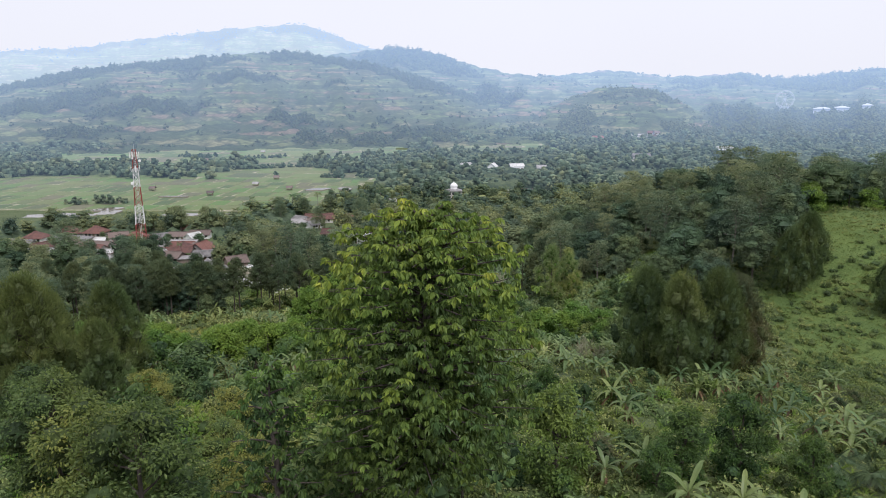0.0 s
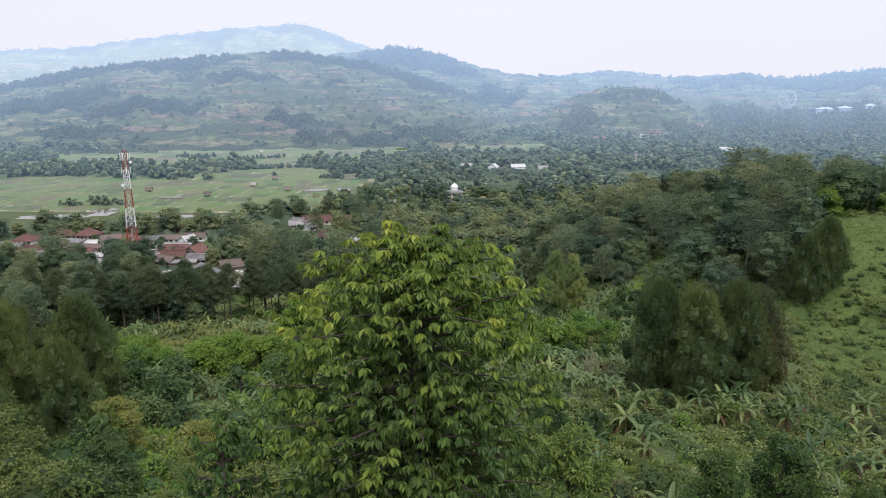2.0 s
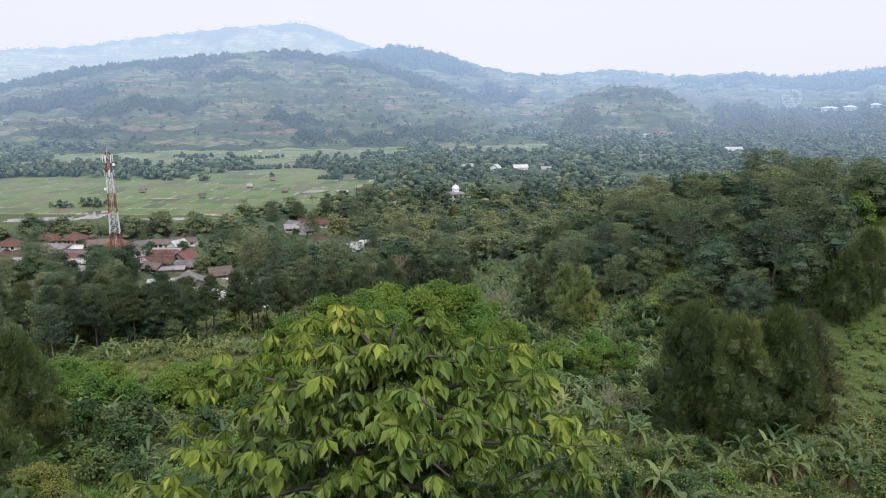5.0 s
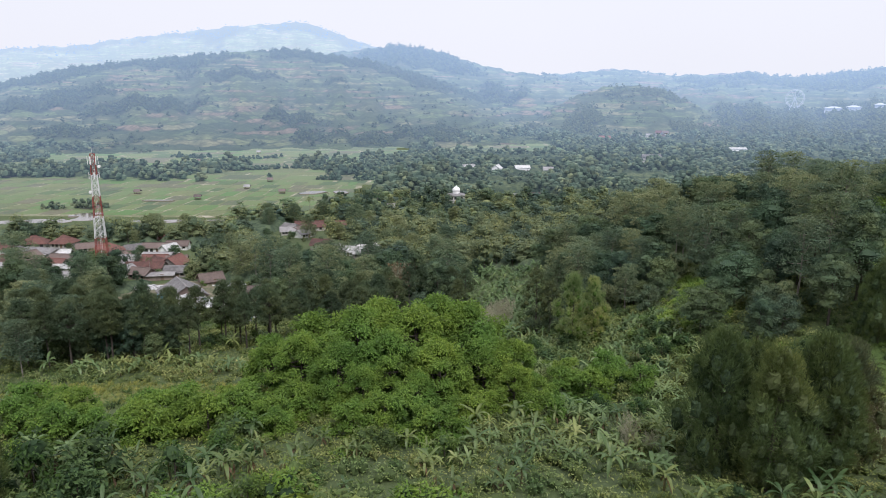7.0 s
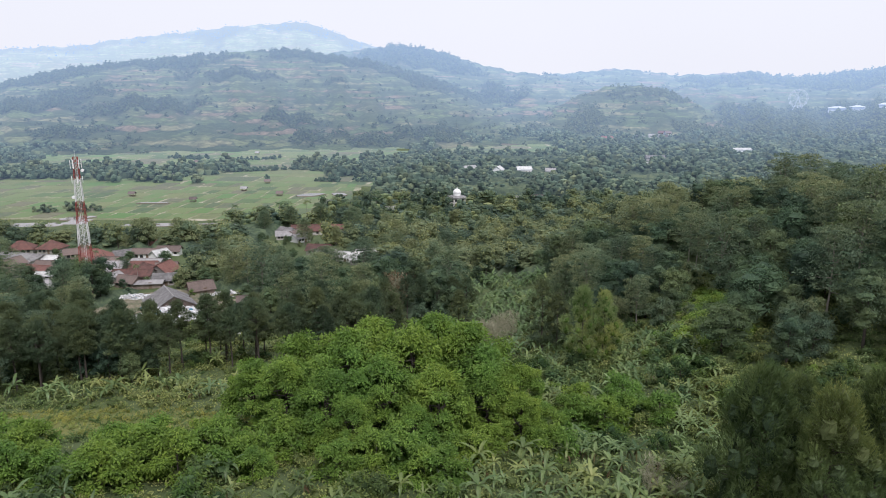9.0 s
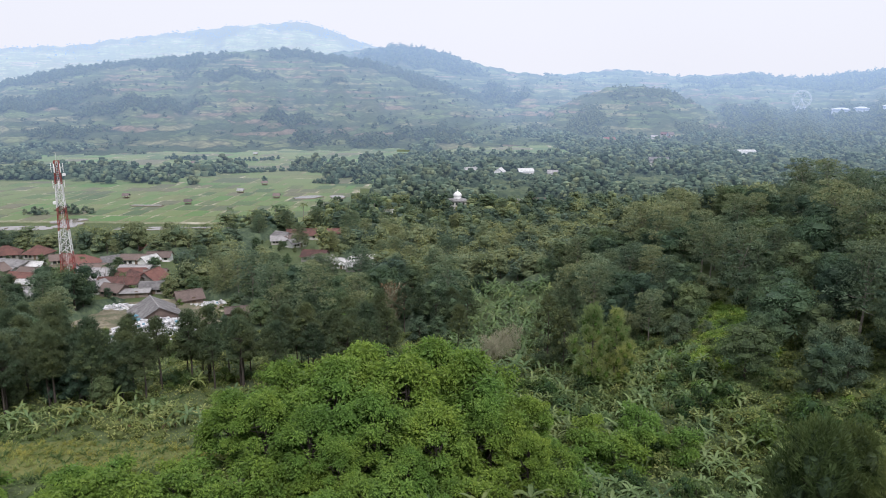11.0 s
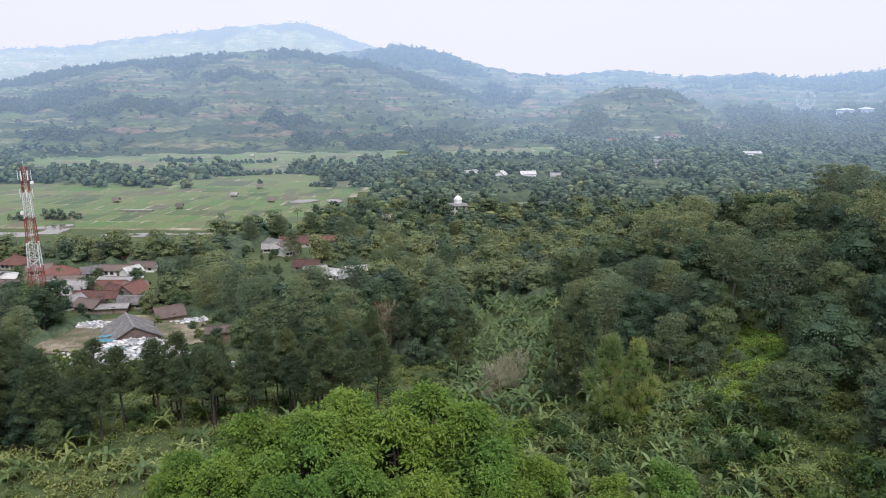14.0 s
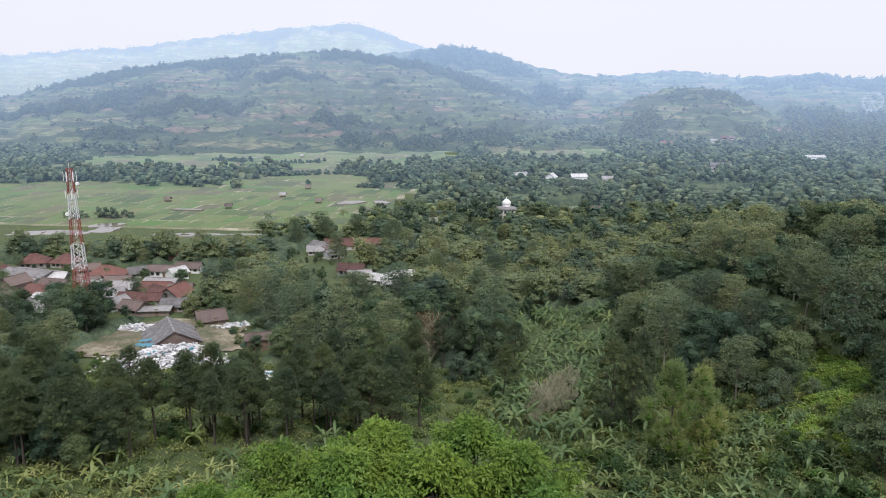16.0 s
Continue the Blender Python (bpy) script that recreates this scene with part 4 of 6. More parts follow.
def far_template(seed, height, spread, lobes, rings=3, sides=7):
    """A crown of uneven leafy lumps for trees half a kilometre off and more."""
    r, s = np.random.default_rng(seed), Soup()
    for i in range(lobes):
        k, ang = (i + 0.5) / lobes, i * 2.4 + seed
        rad = spread * r.uniform(0.34, 0.55) * (1.1 - 0.35 * k)
        wide = spread * 0.62 * (1 - 0.75 * k * k)
        c = np.array([np.cos(ang) * wide, np.sin(ang) * wide, height * (0.3 + 0.62 * k) - rad * 0.25])
        lump(s, c, np.array([rad, rad, rad * r.uniform(0.65, 0.9)]), r, i % 2, rings, sides, 0.34)
    return np.concatenate(s.v), s.f, np.array(s.s)


def scatter(name, temps, where, mats, label, category, seed, low=0.7, high=1.25, ground_z=None, vary=0.0):
    r = np.random.default_rng(seed)
    vs, fs, ss, ts, n = [], [], [], [], 0
    for p in where:
        v, f, s = temps[r.integers(len(temps))]
        a, k = r.uniform(0, 6.283), r.uniform(low, high) * (1 + vary * noise.noise(Vector((p[0] * 0.02, p[1] * 0.02, 7.0))))
        c, d = np.cos(a), np.sin(a)
        z = at(p[0], p[1]) if ground_z is None else p[2]
        vs.append((v @ np.array([[c, d, 0], [-d, c, 0], [0, 0, 1]])) * k + (p[0], p[1], z))
        fs += [[i + n for i in face] for face in f]
        ss.append(s)
        ts.append(np.full(len(v), r.uniform()))
        n += len(v)
    ob = new(name, mesh_of(name, np.concatenate(vs), fs, mats, np.concatenate(ss), tone=np.concatenate(ts)))
    return tagged(ob, label, category, kind="stuff")


mid_temps = [template(91, 9, 3.8, 8, 120, 0.58), template(92, 11, 3.3, 8, 115, 0.56, 0.9), template(93, 9, 4.6, 9, 115, 0.58, 0.5), template(94, 7, 3.2, 7, 110, 0.55), template(191, 10, 4.9, 9, 120, 0.56, 0.32)]
small_temps = [far_template(95, 7.5, 4.2, 7), far_template(96, 6.0, 4.6, 7), far_template(97, 9.0, 3.8, 8)]


mid_where = [p for p in more_spots if p[1] < 372]
back_where = [p for p in more_spots if p[1] >= 372]
for n_, mat_, name_, label_ in ((0, WOODS, "woodland", "mixed green woodland around the village"), (1, LIGHTWOODS, "light_woodland", "light-green feathery trees around the village"), (2, DARKWOODS, "dark_woodland", "dark green trees around the village")):
    scatter(name_, mid_temps, [p for q, p in enumerate(mid_where[:720]) if (q * 7 + int(4 * noise.noise(Vector((p[0] * 0.03, p[1] * 0.03, 1.0))))) % 3 == n_], [mat_, WOODCORE, BARK], label_, "woodland", 1 + n_, 0.7, 1.25)
scatter("valley_light_woodland", mid_temps + small_temps, back_where[1:1000:4], [LIGHTWOODS, WOODCORE, BARK], "light-green trees on the valley floor", "woodland", 16, 0.8, 1.3)
scatter("valley_woodland", mid_temps + small_temps, back_where[:1000:4], [DARKWOODS, WOODCORE, BARK], "mixed woodland on the valley floor", "woodland", 6, 0.8, 1.3)

CANOPY = rough_mat("under_canopy", [(0.36, (0.034, 0.054, 0.036)), (0.5, (0.072, 0.102, 0.062)), (0.64, (0.125, 0.160, 0.085))], 0.35, 0.9, fine=6.0, bump=0.8, spec=0.1)


def canopy(name, x0, x1, y0, y1, step, tall, inside, mat, label, seed, soft=True):
    """The closed lower leaf layer of a wood: an uneven quilt below the single crowns."""
    r = np.random.default_rng(seed)
    cx, cy = np.meshgrid(np.arange(x0, x1, step), np.arange(y0, y1, step))
    cx, cy = cx + r.uniform(-0.3, 0.3, cx.shape) * step, cy + r.uniform(-0.3, 0.3, cy.shape) * step
    ok = np.vectorize(inside)(cx, cy)
    z = land(cx, cy) + np.where(ok, tall * r.uniform(0.25, 1.0, cx.shape), -0.5)
    ids = np.arange(cx.size).reshape(cx.shape)
    keep = ok[:-1, :-1] | ok[1:, 1:] | ok[1:, :-1] | ok[:-1, 1:]
    f = np.stack([ids[:-1, :-1], ids[:-1, 1:], ids[1:, 1:], ids[1:, :-1]], -1)[keep]
    ob = new(name, mesh_of(name, np.c_[cx.ravel(), cy.ravel(), z.ravel()], f, [mat], smooth=soft))
    return tagged(ob, label, "woodland", kind="stuff")


canopy("wood_understorey", -200, 260, 150, 470, 3.0, 4.0, lambda x, y: abs(x) < 22 + 0.66 * y and not clearing(x, y) and bool(wooded(x, y) and y > 262 if x > 8 else y > 208 + 0.1 * abs(x)), CANOPY, "closed leafy layer beneath the tree crowns", 61)

FRONT = ((35.6, 191, 0.72), (37.6, 187, 0.66), (38.6, 183, 0.7), (40.4, 179, 0.6), (42.6, 175.5, 0.5), (49.4, 170, 0.62), (51.0, 165, 0.5), (33.0, 195, 0.7), (48.0, 160, 0.35), (54.5, 172, 0.7))
for i, (x, y, k) in enumerate(FRONT):
    copy_thing(kinds[(1, 3, 0, 1, 5)[i % 5]], put(None, x, y, i * 67, k))
EDGE = ((-97, 240, 0.3), (-101, 222, 0.4), (-100, 214, 0.5), (-97, 207, 0.62), (-92, 199, 0.55), (-60, 232, 0.6), (-57, 240, 0.7), (-63, 226, 0.42), (-70, 246, 0.5), (-54, 214, 0.5), (-109, 238, 0.3), (-89, 203, 0.4), (-67, 233, 0.35))
for i, (x, y, k) in enumerate(EDGE):
    copy_thing(kinds[(0, 2, 5, 4, 1)[i % 5]], put(None, x, y, i * 57, k))

# ---- bushes of the slope ----
bushes = [
    broad_tree(301, 2.4, 1.7, 6, 110, 0.30, SCRUB, "low tangled green bush on the slope", "bush", 0.02, squash=0.8, trunk_r=0.05),
    broad_tree(302, 2.9, 1.6, 6, 110, 0.30, NEARGREEN, "leafy bush of mid-green foliage", "leafy_bush", 0.02, squash=0.9, trunk_r=0.05),
    broad_tree(303, 2.0, 1.9, 6, 110, 0.28, OLIVE, "spreading light-green bush among bananas", "bush", 0.02, squash=0.6, trunk_r=0.05),
    broad_tree(304, 3.4, 1.5, 6, 110, 0.28, NEARGREEN, "upright bush with dark green leaves", "dark_bush", 0.02, squash=1.0, trunk_r=0.06),
    broad_tree(305, 2.2, 1.8, 6, 110, 0.29, FRESH, "bright green bush among the scrub", "bush", 0.02, squash=0.7, trunk_r=0.05),
]
g = np.random.default_rng(14)
count = 0


def bush_zone(x0, x1, y0, y1, many, odds, lo=0.6, hi=1.3):
    global count
    for _ in range(many):
        x, y = g.uniform(x0, x1), g.uniform(y0, y1)
        kind = int(g.choice(5, p=odds)) if count > 4 else count
        m = put(None, x, y, g.uniform(0, 360), g.uniform(lo, hi))
        if count > 4:
            copy_thing(bushes[kind], m)
        else:
            bushes[kind].matrix_basis = m
        count += 1


bush_zone(-60, 30, 46, 96, 70, (0.4, 0.2, 0.2, 0.1, 0.1))
bush_zone(-48, 2, 52, 98, 64, (0.35, 0.1, 0.25, 0.05, 0.25), 1.1, 2.0)
bush_zone(8, 40, 56, 96, 30, (0.4, 0.15, 0.25, 0.1, 0.1), 0.6, 1.1)
bush_zone(8, 40, 120, 172, 75, (0.35, 0.2, 0.25, 0.1, 0.1))
bush_zone(34, 52, 130, 172, 45, (0.4, 0.25, 0.15, 0.15, 0.05))
bush_zone(-95, -14, 156, 180, 40, (0.35, 0.25, 0.2, 0.1, 0.1), 0.5, 1.0)
bush_zone(-60, 24, 178, 210, 20, (0.3, 0.3, 0.2, 0.1, 0.1))
bush_zone(48, 95, 84, 168, 24, (0.4, 0.1, 0.4, 0.05, 0.05), 0.35, 0.8)
bush_zone(-97, -58, 190, 206, 34, (0.35, 0.25, 0.2, 0.1, 0.1), 0.5, 1.0)
bush_zone(-90, -60, 230, 248, 8, (0.35, 0.25, 0.2, 0.1, 0.1), 0.4, 0.8)
bush_zone(-50, 0, 104, 112, 20, (0.2, 0.2, 0.2, 0.0, 0.4))

# ---- undergrowth: low leafy clumps too many to count ----
def clump(seed, radius, height, n, size, mat_slot=0):
    r, s = np.random.default_rng(seed), Soup()
    for i in range(3):
        c = np.array([*r.uniform(-0.5, 0.5, 2) * radius, height * r.uniform(0.25, 0.5)])
        rad = np.array([radius * 0.55, radius * 0.55, height * 0.55])
        lump(s, c, rad * 0.7, r, 1, 3, 5)
        lobe_leaves(s, r, c, rad, n, size, 0.1, low=-0.05)
    return np.concatenate(s.v), s.f, np.array(s.s)


def tuft(seed, n, length):
    r, s = np.random.default_rng(seed), Soup()
    a = r.uniform(0, 6.283, n)
    o = np.c_[np.cos(a), np.sin(a), r.uniform(0.4, 1.6, n)]
    leaves(s, r.normal(scale=0.12, size=(n, 3)) * (1, 1, 0), o, np.c_[-np.cos(a), -np.sin(a), np.ones(n)], length * r.uniform(0.6, 1.2, n), 0.09, 0.1)
    return np.concatenate(s.v), s.f, np.array(s.s)


low_clumps = [clump(401, 1.2, 1.1, 36, 0.30), clump(402, 1.5, 0.9, 38, 0.31), clump(403, 1.0, 1.5, 34, 0.29)]
g = np.random.default_rng(15)


def pick(many, x0, x1, y0, y1, ok):
    out = []
    while len(out) < many:
        x, y = g.uniform(x0, x1), g.uniform(y0, y1)
        if abs(x) < 24 + 0.62 * y and ok(x, y):
            out.append((x, y))
    return out


def scrubby(x, y):
    return not (mown(x, y) or open_slope(x, y))


scatter("undergrowth", low_clumps, pick(1400, -80, 62, 46, 140, scrubby), [SCRUB, SCRUBCORE], "tangled green undergrowth covering the slope", "undergrowth", 21, 0.5, 1.3)
scatter("lower_undergrowth", low_clumps, pick(1500, -110, 60, 138, 212, scrubby), [SCRUB, SCRUBCORE], "low green scrub between the banana plants", "undergrowth", 22, 0.5, 1.4)
scatter("near_undergrowth", low_clumps, pick(520, -6, 46, 43, 84, scrubby) + pick(420, -48, -4, 43, 76, scrubby), [SCRUB, SCRUBCORE], "dense green scrub below the tall tree", "undergrowth", 36, 0.45, 1.1)
scatter("near_ferns", [tuft(416, 16, 0.9), tuft(417, 14, 1.2)], pick(1500, -46, 46, 43, 84, scrubby), [FRESH], "bright fern fronds and tall grass on the slope", "grass", 37, 0.5, 1.2)
scatter("upper_undergrowth", low_clumps, pick(900, -46, 46, 4, 45, lambda x, y: True), [SCRUB, SCRUBCORE], "green scrub higher up the slope", "undergrowth", 39, 0.5, 1.2)
scatter("hollow_undergrowth", low_clumps, pick(420, 18, 48, 172, 236, scrubby), [SCRUB, SCRUBCORE], "leafy scrub at the foot of the forest", "undergrowth", 28, 0.6, 1.6)
scatter("slope_shrubs", low_clumps, [p for p in pick(520, 34, 112, 60, 178, open_slope) if noise.noise(Vector((p[0] * 0.07, p[1] * 0.07, 9.0))) > 0.0], [SCRUB, SCRUBCORE], "low scattered shrubs on the open slope", "undergrowth", 23, 0.3, 1.1)
scatter("grass_tufts", [tuft(411, 14, 0.9), tuft(412, 12, 1.2)], pick(3600, -75, 62, 46, 200, lambda x, y: True), [SCRUB], "tall grass tufts and fern fronds", "grass", 24, 0.5, 1.3)
scatter("creeper_cover", low_clumps, pick(150, 42, 51, 171, 191, lambda x, y: True) + pick(90, 35, 47, 156, 172, lambda x, y: True), [FRESH, FRESHCORE], "bright creepers over the clearing", "undergrowth", 25, 0.6, 1.4)


def banana_template(seed, height):
    r, s = np.random.default_rng(seed), Soup()
    for i in range(8):
        blade(s, r, np.array([0, 0, height * 0.5]), i * 2.4 + r.uniform(-0.3, 0.3), height * r.uniform(0.5, 0.7), height * 0.13, 0.5 + 0.11 * i, 1.15 - 0.06 * i)
    return np.concatenate(s.v), s.f, np.array(s.s)


scatter("banana_grove", [banana_template(421, 3.6), banana_template(422, 4.2)], pick(330, -3, 24, 174, 262, lambda x, y: True), [BANANA], "dense grove of banana plants in the hollow", "banana plants", 26, 0.7, 1.2)
scatter("banana_rows", [banana_template(423, 3.4), banana_template(424, 3.9)], pick(170, -100, 36, 100, 172, scrubby), [BANANA], "banana plants scattered in the scrub", "banana plants", 27, 0.6, 1.1)
young = [banana_template(425, 2.6), banana_template(426, 3.1), banana_template(427, 2.2)]
scatter("banana_patch", young, pick(330, 8, 38, 126, 172, scrubby), [BANANA], "dense banana plants below the forest edge", "banana plants", 29, 0.6, 1.05)
scatter("banana_slope", young, pick(130, -4, 30, 103, 124, scrubby), [BANANA], "young banana plants on the slope", "banana plants", 32, 0.45, 1.05)
scatter("banana_strip", young, pick(95, -66, -18, 141, 155, scrubby), [BANANA], "banana plants below the pines", "banana plants", 33, 0.6, 1.05)
scatter("clearing_scrub", low_clumps, pick(620, 2, 60, 122, 176, scrubby), [SCRUB, SCRUBCORE], "leafy scrub filling the clearing", "undergrowth", 34, 0.5, 1.2)
scatter("slope_mounds", low_clumps, pick(1500, 34, 112, 60, 104, open_slope) + pick(330, 36, 112, 104, 150, open_slope), [OLIVE, SCRUBCORE], "rounded olive shrubs crowding the open slope", "undergrowth", 30, 0.35, 1.0)
scatter("brown_mounds", low_clumps, [p for p in pick(620, 36, 92, 66, 98, open_slope) if noise.noise(Vector((p[0] * 0.09, p[1] * 0.12, 4.0))) > -0.08], [TAWNY, SCRUBCORE], "low mounds of withered brownish scrub on the slope", "undergrowth", 38, 0.45, 0.95)
scatter("slope_tufts", [tuft(414, 12, 0.6), tuft(415, 14, 0.8)], pick(2600, 34, 112, 60, 176, open_slope), [SCRUB], "coarse grass tufts on the open slope", "grass", 35, 0.5, 1.2)
scatter("mown_tufts", [tuft(413, 12, 0.7)], pick(420, -72, -26, 122, 142, mown), [OLIVE], "tall yellowish grass tufts", "grass", 31, 0.6, 1.4)
# these far materials glow with painted haze
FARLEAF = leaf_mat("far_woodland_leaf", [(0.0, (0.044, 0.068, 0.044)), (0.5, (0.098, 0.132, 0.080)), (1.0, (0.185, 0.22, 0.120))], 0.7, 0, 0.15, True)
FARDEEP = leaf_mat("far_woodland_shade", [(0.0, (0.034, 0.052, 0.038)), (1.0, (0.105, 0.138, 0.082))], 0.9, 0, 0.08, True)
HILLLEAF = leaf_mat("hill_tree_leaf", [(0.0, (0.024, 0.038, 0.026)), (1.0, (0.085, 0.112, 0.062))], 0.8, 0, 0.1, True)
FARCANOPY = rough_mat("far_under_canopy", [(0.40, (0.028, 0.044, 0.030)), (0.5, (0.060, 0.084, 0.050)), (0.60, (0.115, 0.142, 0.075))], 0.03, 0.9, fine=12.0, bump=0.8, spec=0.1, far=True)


def open_far(x, y):
    """Rice land and lawns across the valley."""
    valley = -440 < x < -60 and 366 < y < 860
    belt = -430 < x < -258 and 585 < y < 622
    return (valley and not belt) or -44 < x < 118 and 785 < y < 965 or 18 < x < 62 and y < 512


canopy("backdrop_understorey", -760, 760, 468, 1120, 5.0, 6.0, lambda x, y: abs(x) < 0.7 * y and not open_far(x, y) and not (x < -60 and y > 850), FARCANOPY, "closed leafy layer of the valley woods", 62, False)
far_where = []
for _ in range(17000):
    y = 470 + 800 * g.uniform() ** 1.1
    x = g.uniform(-0.72, 0.72) * y
    valley = -420 < x < -60 and 366 < y < 850
    belt = -430 < x < -250 + 60 * np.sin(y) and 560 < y < 640
    copse = (x + 216) ** 2 + (y - 640) ** 2 < 900 or (x + 70) ** 2 + ((y - 760) * 0.6) ** 2 < 1500 or -150 < x < -60 and 600 < y < 690
    lawn = -40 < x < 115 and 790 < y < 960
    if (valley and not (belt or copse and g.uniform() < 0.8)) or lawn or 18 < x < 62 and y < 512:
        continue
    if x < -60 and y > 850:
        continue
    if noise.noise(Vector((x * 0.011, y * 0.011, 3.3))) > 0.40:
        continue
    far_where.append((x, y))
far_where = far_where[:6600]
scatter("backdrop_woodland", small_temps, far_where, [FARLEAF, FARDEEP, BARK], "hazy woodland across the valley floor", "woodland", 2, 0.45, 1.5, None, 0.8)
scatter("tree_belt", small_temps, [(g.uniform(-440, -258 + 20 * np.sin(k)), 598 + 14 * np.sin(k * 0.3) + g.uniform(-14, 14)) for k in range(210)], [FARLEAF, FARDEEP, BARK], "belt of tall trees between the rice fields", "woodland", 7, 0.8, 1.5)


def hill_trees(name, which, many, seed, label, low=0.7, high=1.4):
    r, spec = np.random.default_rng(seed), RIDGES[which]
    out = []
    while len(out) < many:
        az, d = r.uniform(max(spec[0][0], -38), min(spec[0][-1], 36)), math.sqrt(r.uniform((spec[2] + 10) ** 2, (spec[3] + 12) ** 2))
        w = woodedness(which, az, d)
        row = abs(((float(hill_height(np.array(az), np.array(d), spec)) * 0.11) % 1) - 0.5) < 0.06 and r.uniform() < 0.12
        if w > r.uniform(0.28, 0.75) or row or r.uniform() < 0.012:
            x, y = d * math.sin(radians(az)), 8 + d * math.cos(radians(az))
            out.append((x, y, float(hill_height(np.array(az), np.array(d), spec)) - 1.8))
    temps = [far_template(98, 6.5, 3.9, 4, 3, 6), far_template(99, 5.0, 4.2, 4, 3, 6), far_template(100, 8.5, 3.2, 4, 3, 6)]
    return scatter(name, temps, out, [HILLLEAF, HILLLEAF], label, "trees", seed, low, high, True)


for row, (y0, x0, x1, many, bend) in enumerate(((646, -258, -70, 120, 8), (578, -150, -52, 70, 5), (742, -330, -40, 130, 12), (432, -240, -205, 18, 4))):
    scatter(("field_hedge", "field_hedge", "far_hedge", "field_hedge")[row], small_temps, [(x0 + (x1 - x0) * k / many + g.uniform(-2, 2), y0 + bend * math.sin(k * 0.11) + g.uniform(-5, 5)) for k in range(many) if noise.noise(Vector((k * 0.09, y0, 0.5))) > -0.15], [FARLEAF, FARDEEP, BARK], "row of shrubs and small trees between the rice plots", "hedge", 70 + row, 0.28, 0.75)
hill_trees("backdrop_hill_trees", "near", 5200, 3, "woods and hedgerow trees on the terraced hill", 0.6, 1.25)
hill_trees("backdrop_middle_trees", "mid", 1300, 5, "trees on the hazy ridge", 0.9, 1.7)
hill_trees("backdrop_spur_trees", "spur", 900, 4, "scattered trees on the low spur")
hill_trees("backdrop_ridge_trees", "right", 3600, 6, "dark woods at the foot of the long ridge", 0.9, 1.7)
hill_trees("backdrop_mountain_trees", "far", 700, 8, "trees along the crest of the distant mountain", 0.6, 1.1)


# ---- scrub and grass of the near slope ----
def scrub(name, many, box, size, mat, label, seed, tall, keep):
    r = np.random.default_rng(seed)
    x0, x1, y0, y1 = box
    x, y = r.uniform(x0, x1, many), r.uniform(y0, y1, many)
    thick = 0.5 + 0.5 * np.sin(x * 0.9 + 2 * np.sin(y * 0.37)) * np.sin(y * 0.8 + 2 * np.sin(x * 0.43))
    ok = keep(x, y, thick, r.uniform(size=many))
    x, y, thick = x[ok], y[ok], thick[ok]
    n = len(x)
    s = Soup()
    p = np.c_[x, y, land(x, y) + thick * tall * r.uniform(0.1, 1.0, n)]
    d = ball_dirs(r, n) * (1, 1, 0.4) + (0, 0, 0.55)
    sz = size * r.uniform(0.6, 1.4, n)
    leaves(s, p, d, ball_dirs(r, n) + (0, 0, 1.2), sz, sz * 0.42, 0.15, 0, thick * 0.6)
    return tagged(new(name, s.mesh(name, [mat], tone=True)), label, "undergrowth", kind="stuff")


scrub("slope_grass", 120000, (-75, 112, 58, 180), 0.36, SCRUB, "short rough grass with low tufts", 2, 0.8, lambda x, y, t, u: mown(x, y) | open_slope(x, y))
scrub("fern_layer", 160000, (-95, 62, 44, 205), 0.34, SCRUB, "ferns and creepers under the bushes", 1, 0.9, lambda x, y, t, u: ~(mown(x, y) | open_slope(x, y)) & (u < 0.3 + 0.7 * t) & (np.abs(x) < 22 + 0.6 * y))


# ---- fields on the valley floor ----
def plot_material():
    m, n, l, b = nodes_of("rice_plot")
    info = n.new("ShaderNodeObjectInfo")
    geo = n.new("ShaderNodeNewGeometry").outputs["Position"]
    fine = noise_node(n, l, 0.5, 5, 0.7, geo)
    f = math_node(n, l, "ADD", math_node(n, l, "MULTIPLY", info.outputs["Random"], 0.75), math_node(n, l, "MULTIPLY", fine.outputs["Fac"], 0.3))
    r = ramp(n, [(0.12, (0.050, 0.085, 0.036)), (0.25, (0.095, 0.155, 0.046)), (0.4, (0.130, 0.172, 0.062)), (0.52, (0.070, 0.160, 0.036)), (0.66, (0.150, 0.172, 0.066)), (0.8, (0.062, 0.098, 0.042)), (0.9, (0.140, 0.130, 0.078)), (1.0, (0.100, 0.180, 0.046))])
    l.new(f, r.inputs[0])
    l.new(r.outputs[0], b.inputs["Base Color"])
    b.inputs["Roughness"].default_value = 0.8
    # distant plots glow with painted haze
    painted_haze(n, l, b)
    return m


def water_material():
    m, n, l, b = nodes_of("flooded_plot")
    b.inputs["Base Color"].default_value = (0.16, 0.14, 0.11, 1)
    b.inputs["Roughness"].default_value = 0.12
    b.inputs["Specular IOR Level"].default_value = 0.8
    bp = n.new("ShaderNodeBump")
    bp.inputs["Strength"].default_value = 0.05
    l.new(noise_node(n, l, 1.5, 3).outputs["Fac"], bp.inputs["Height"])
    l.new(bp.outputs[0], b.inputs["Normal"])
    return m


PLOT, WATER = plot_material(), water_material()
BUND = rough_mat("earth_bank", [(0.40, (0.11, 0.14, 0.06)), (0.52, (0.18, 0.185, 0.10)), (0.64, (0.40, 0.37, 0.28))], 0.05, far=True)


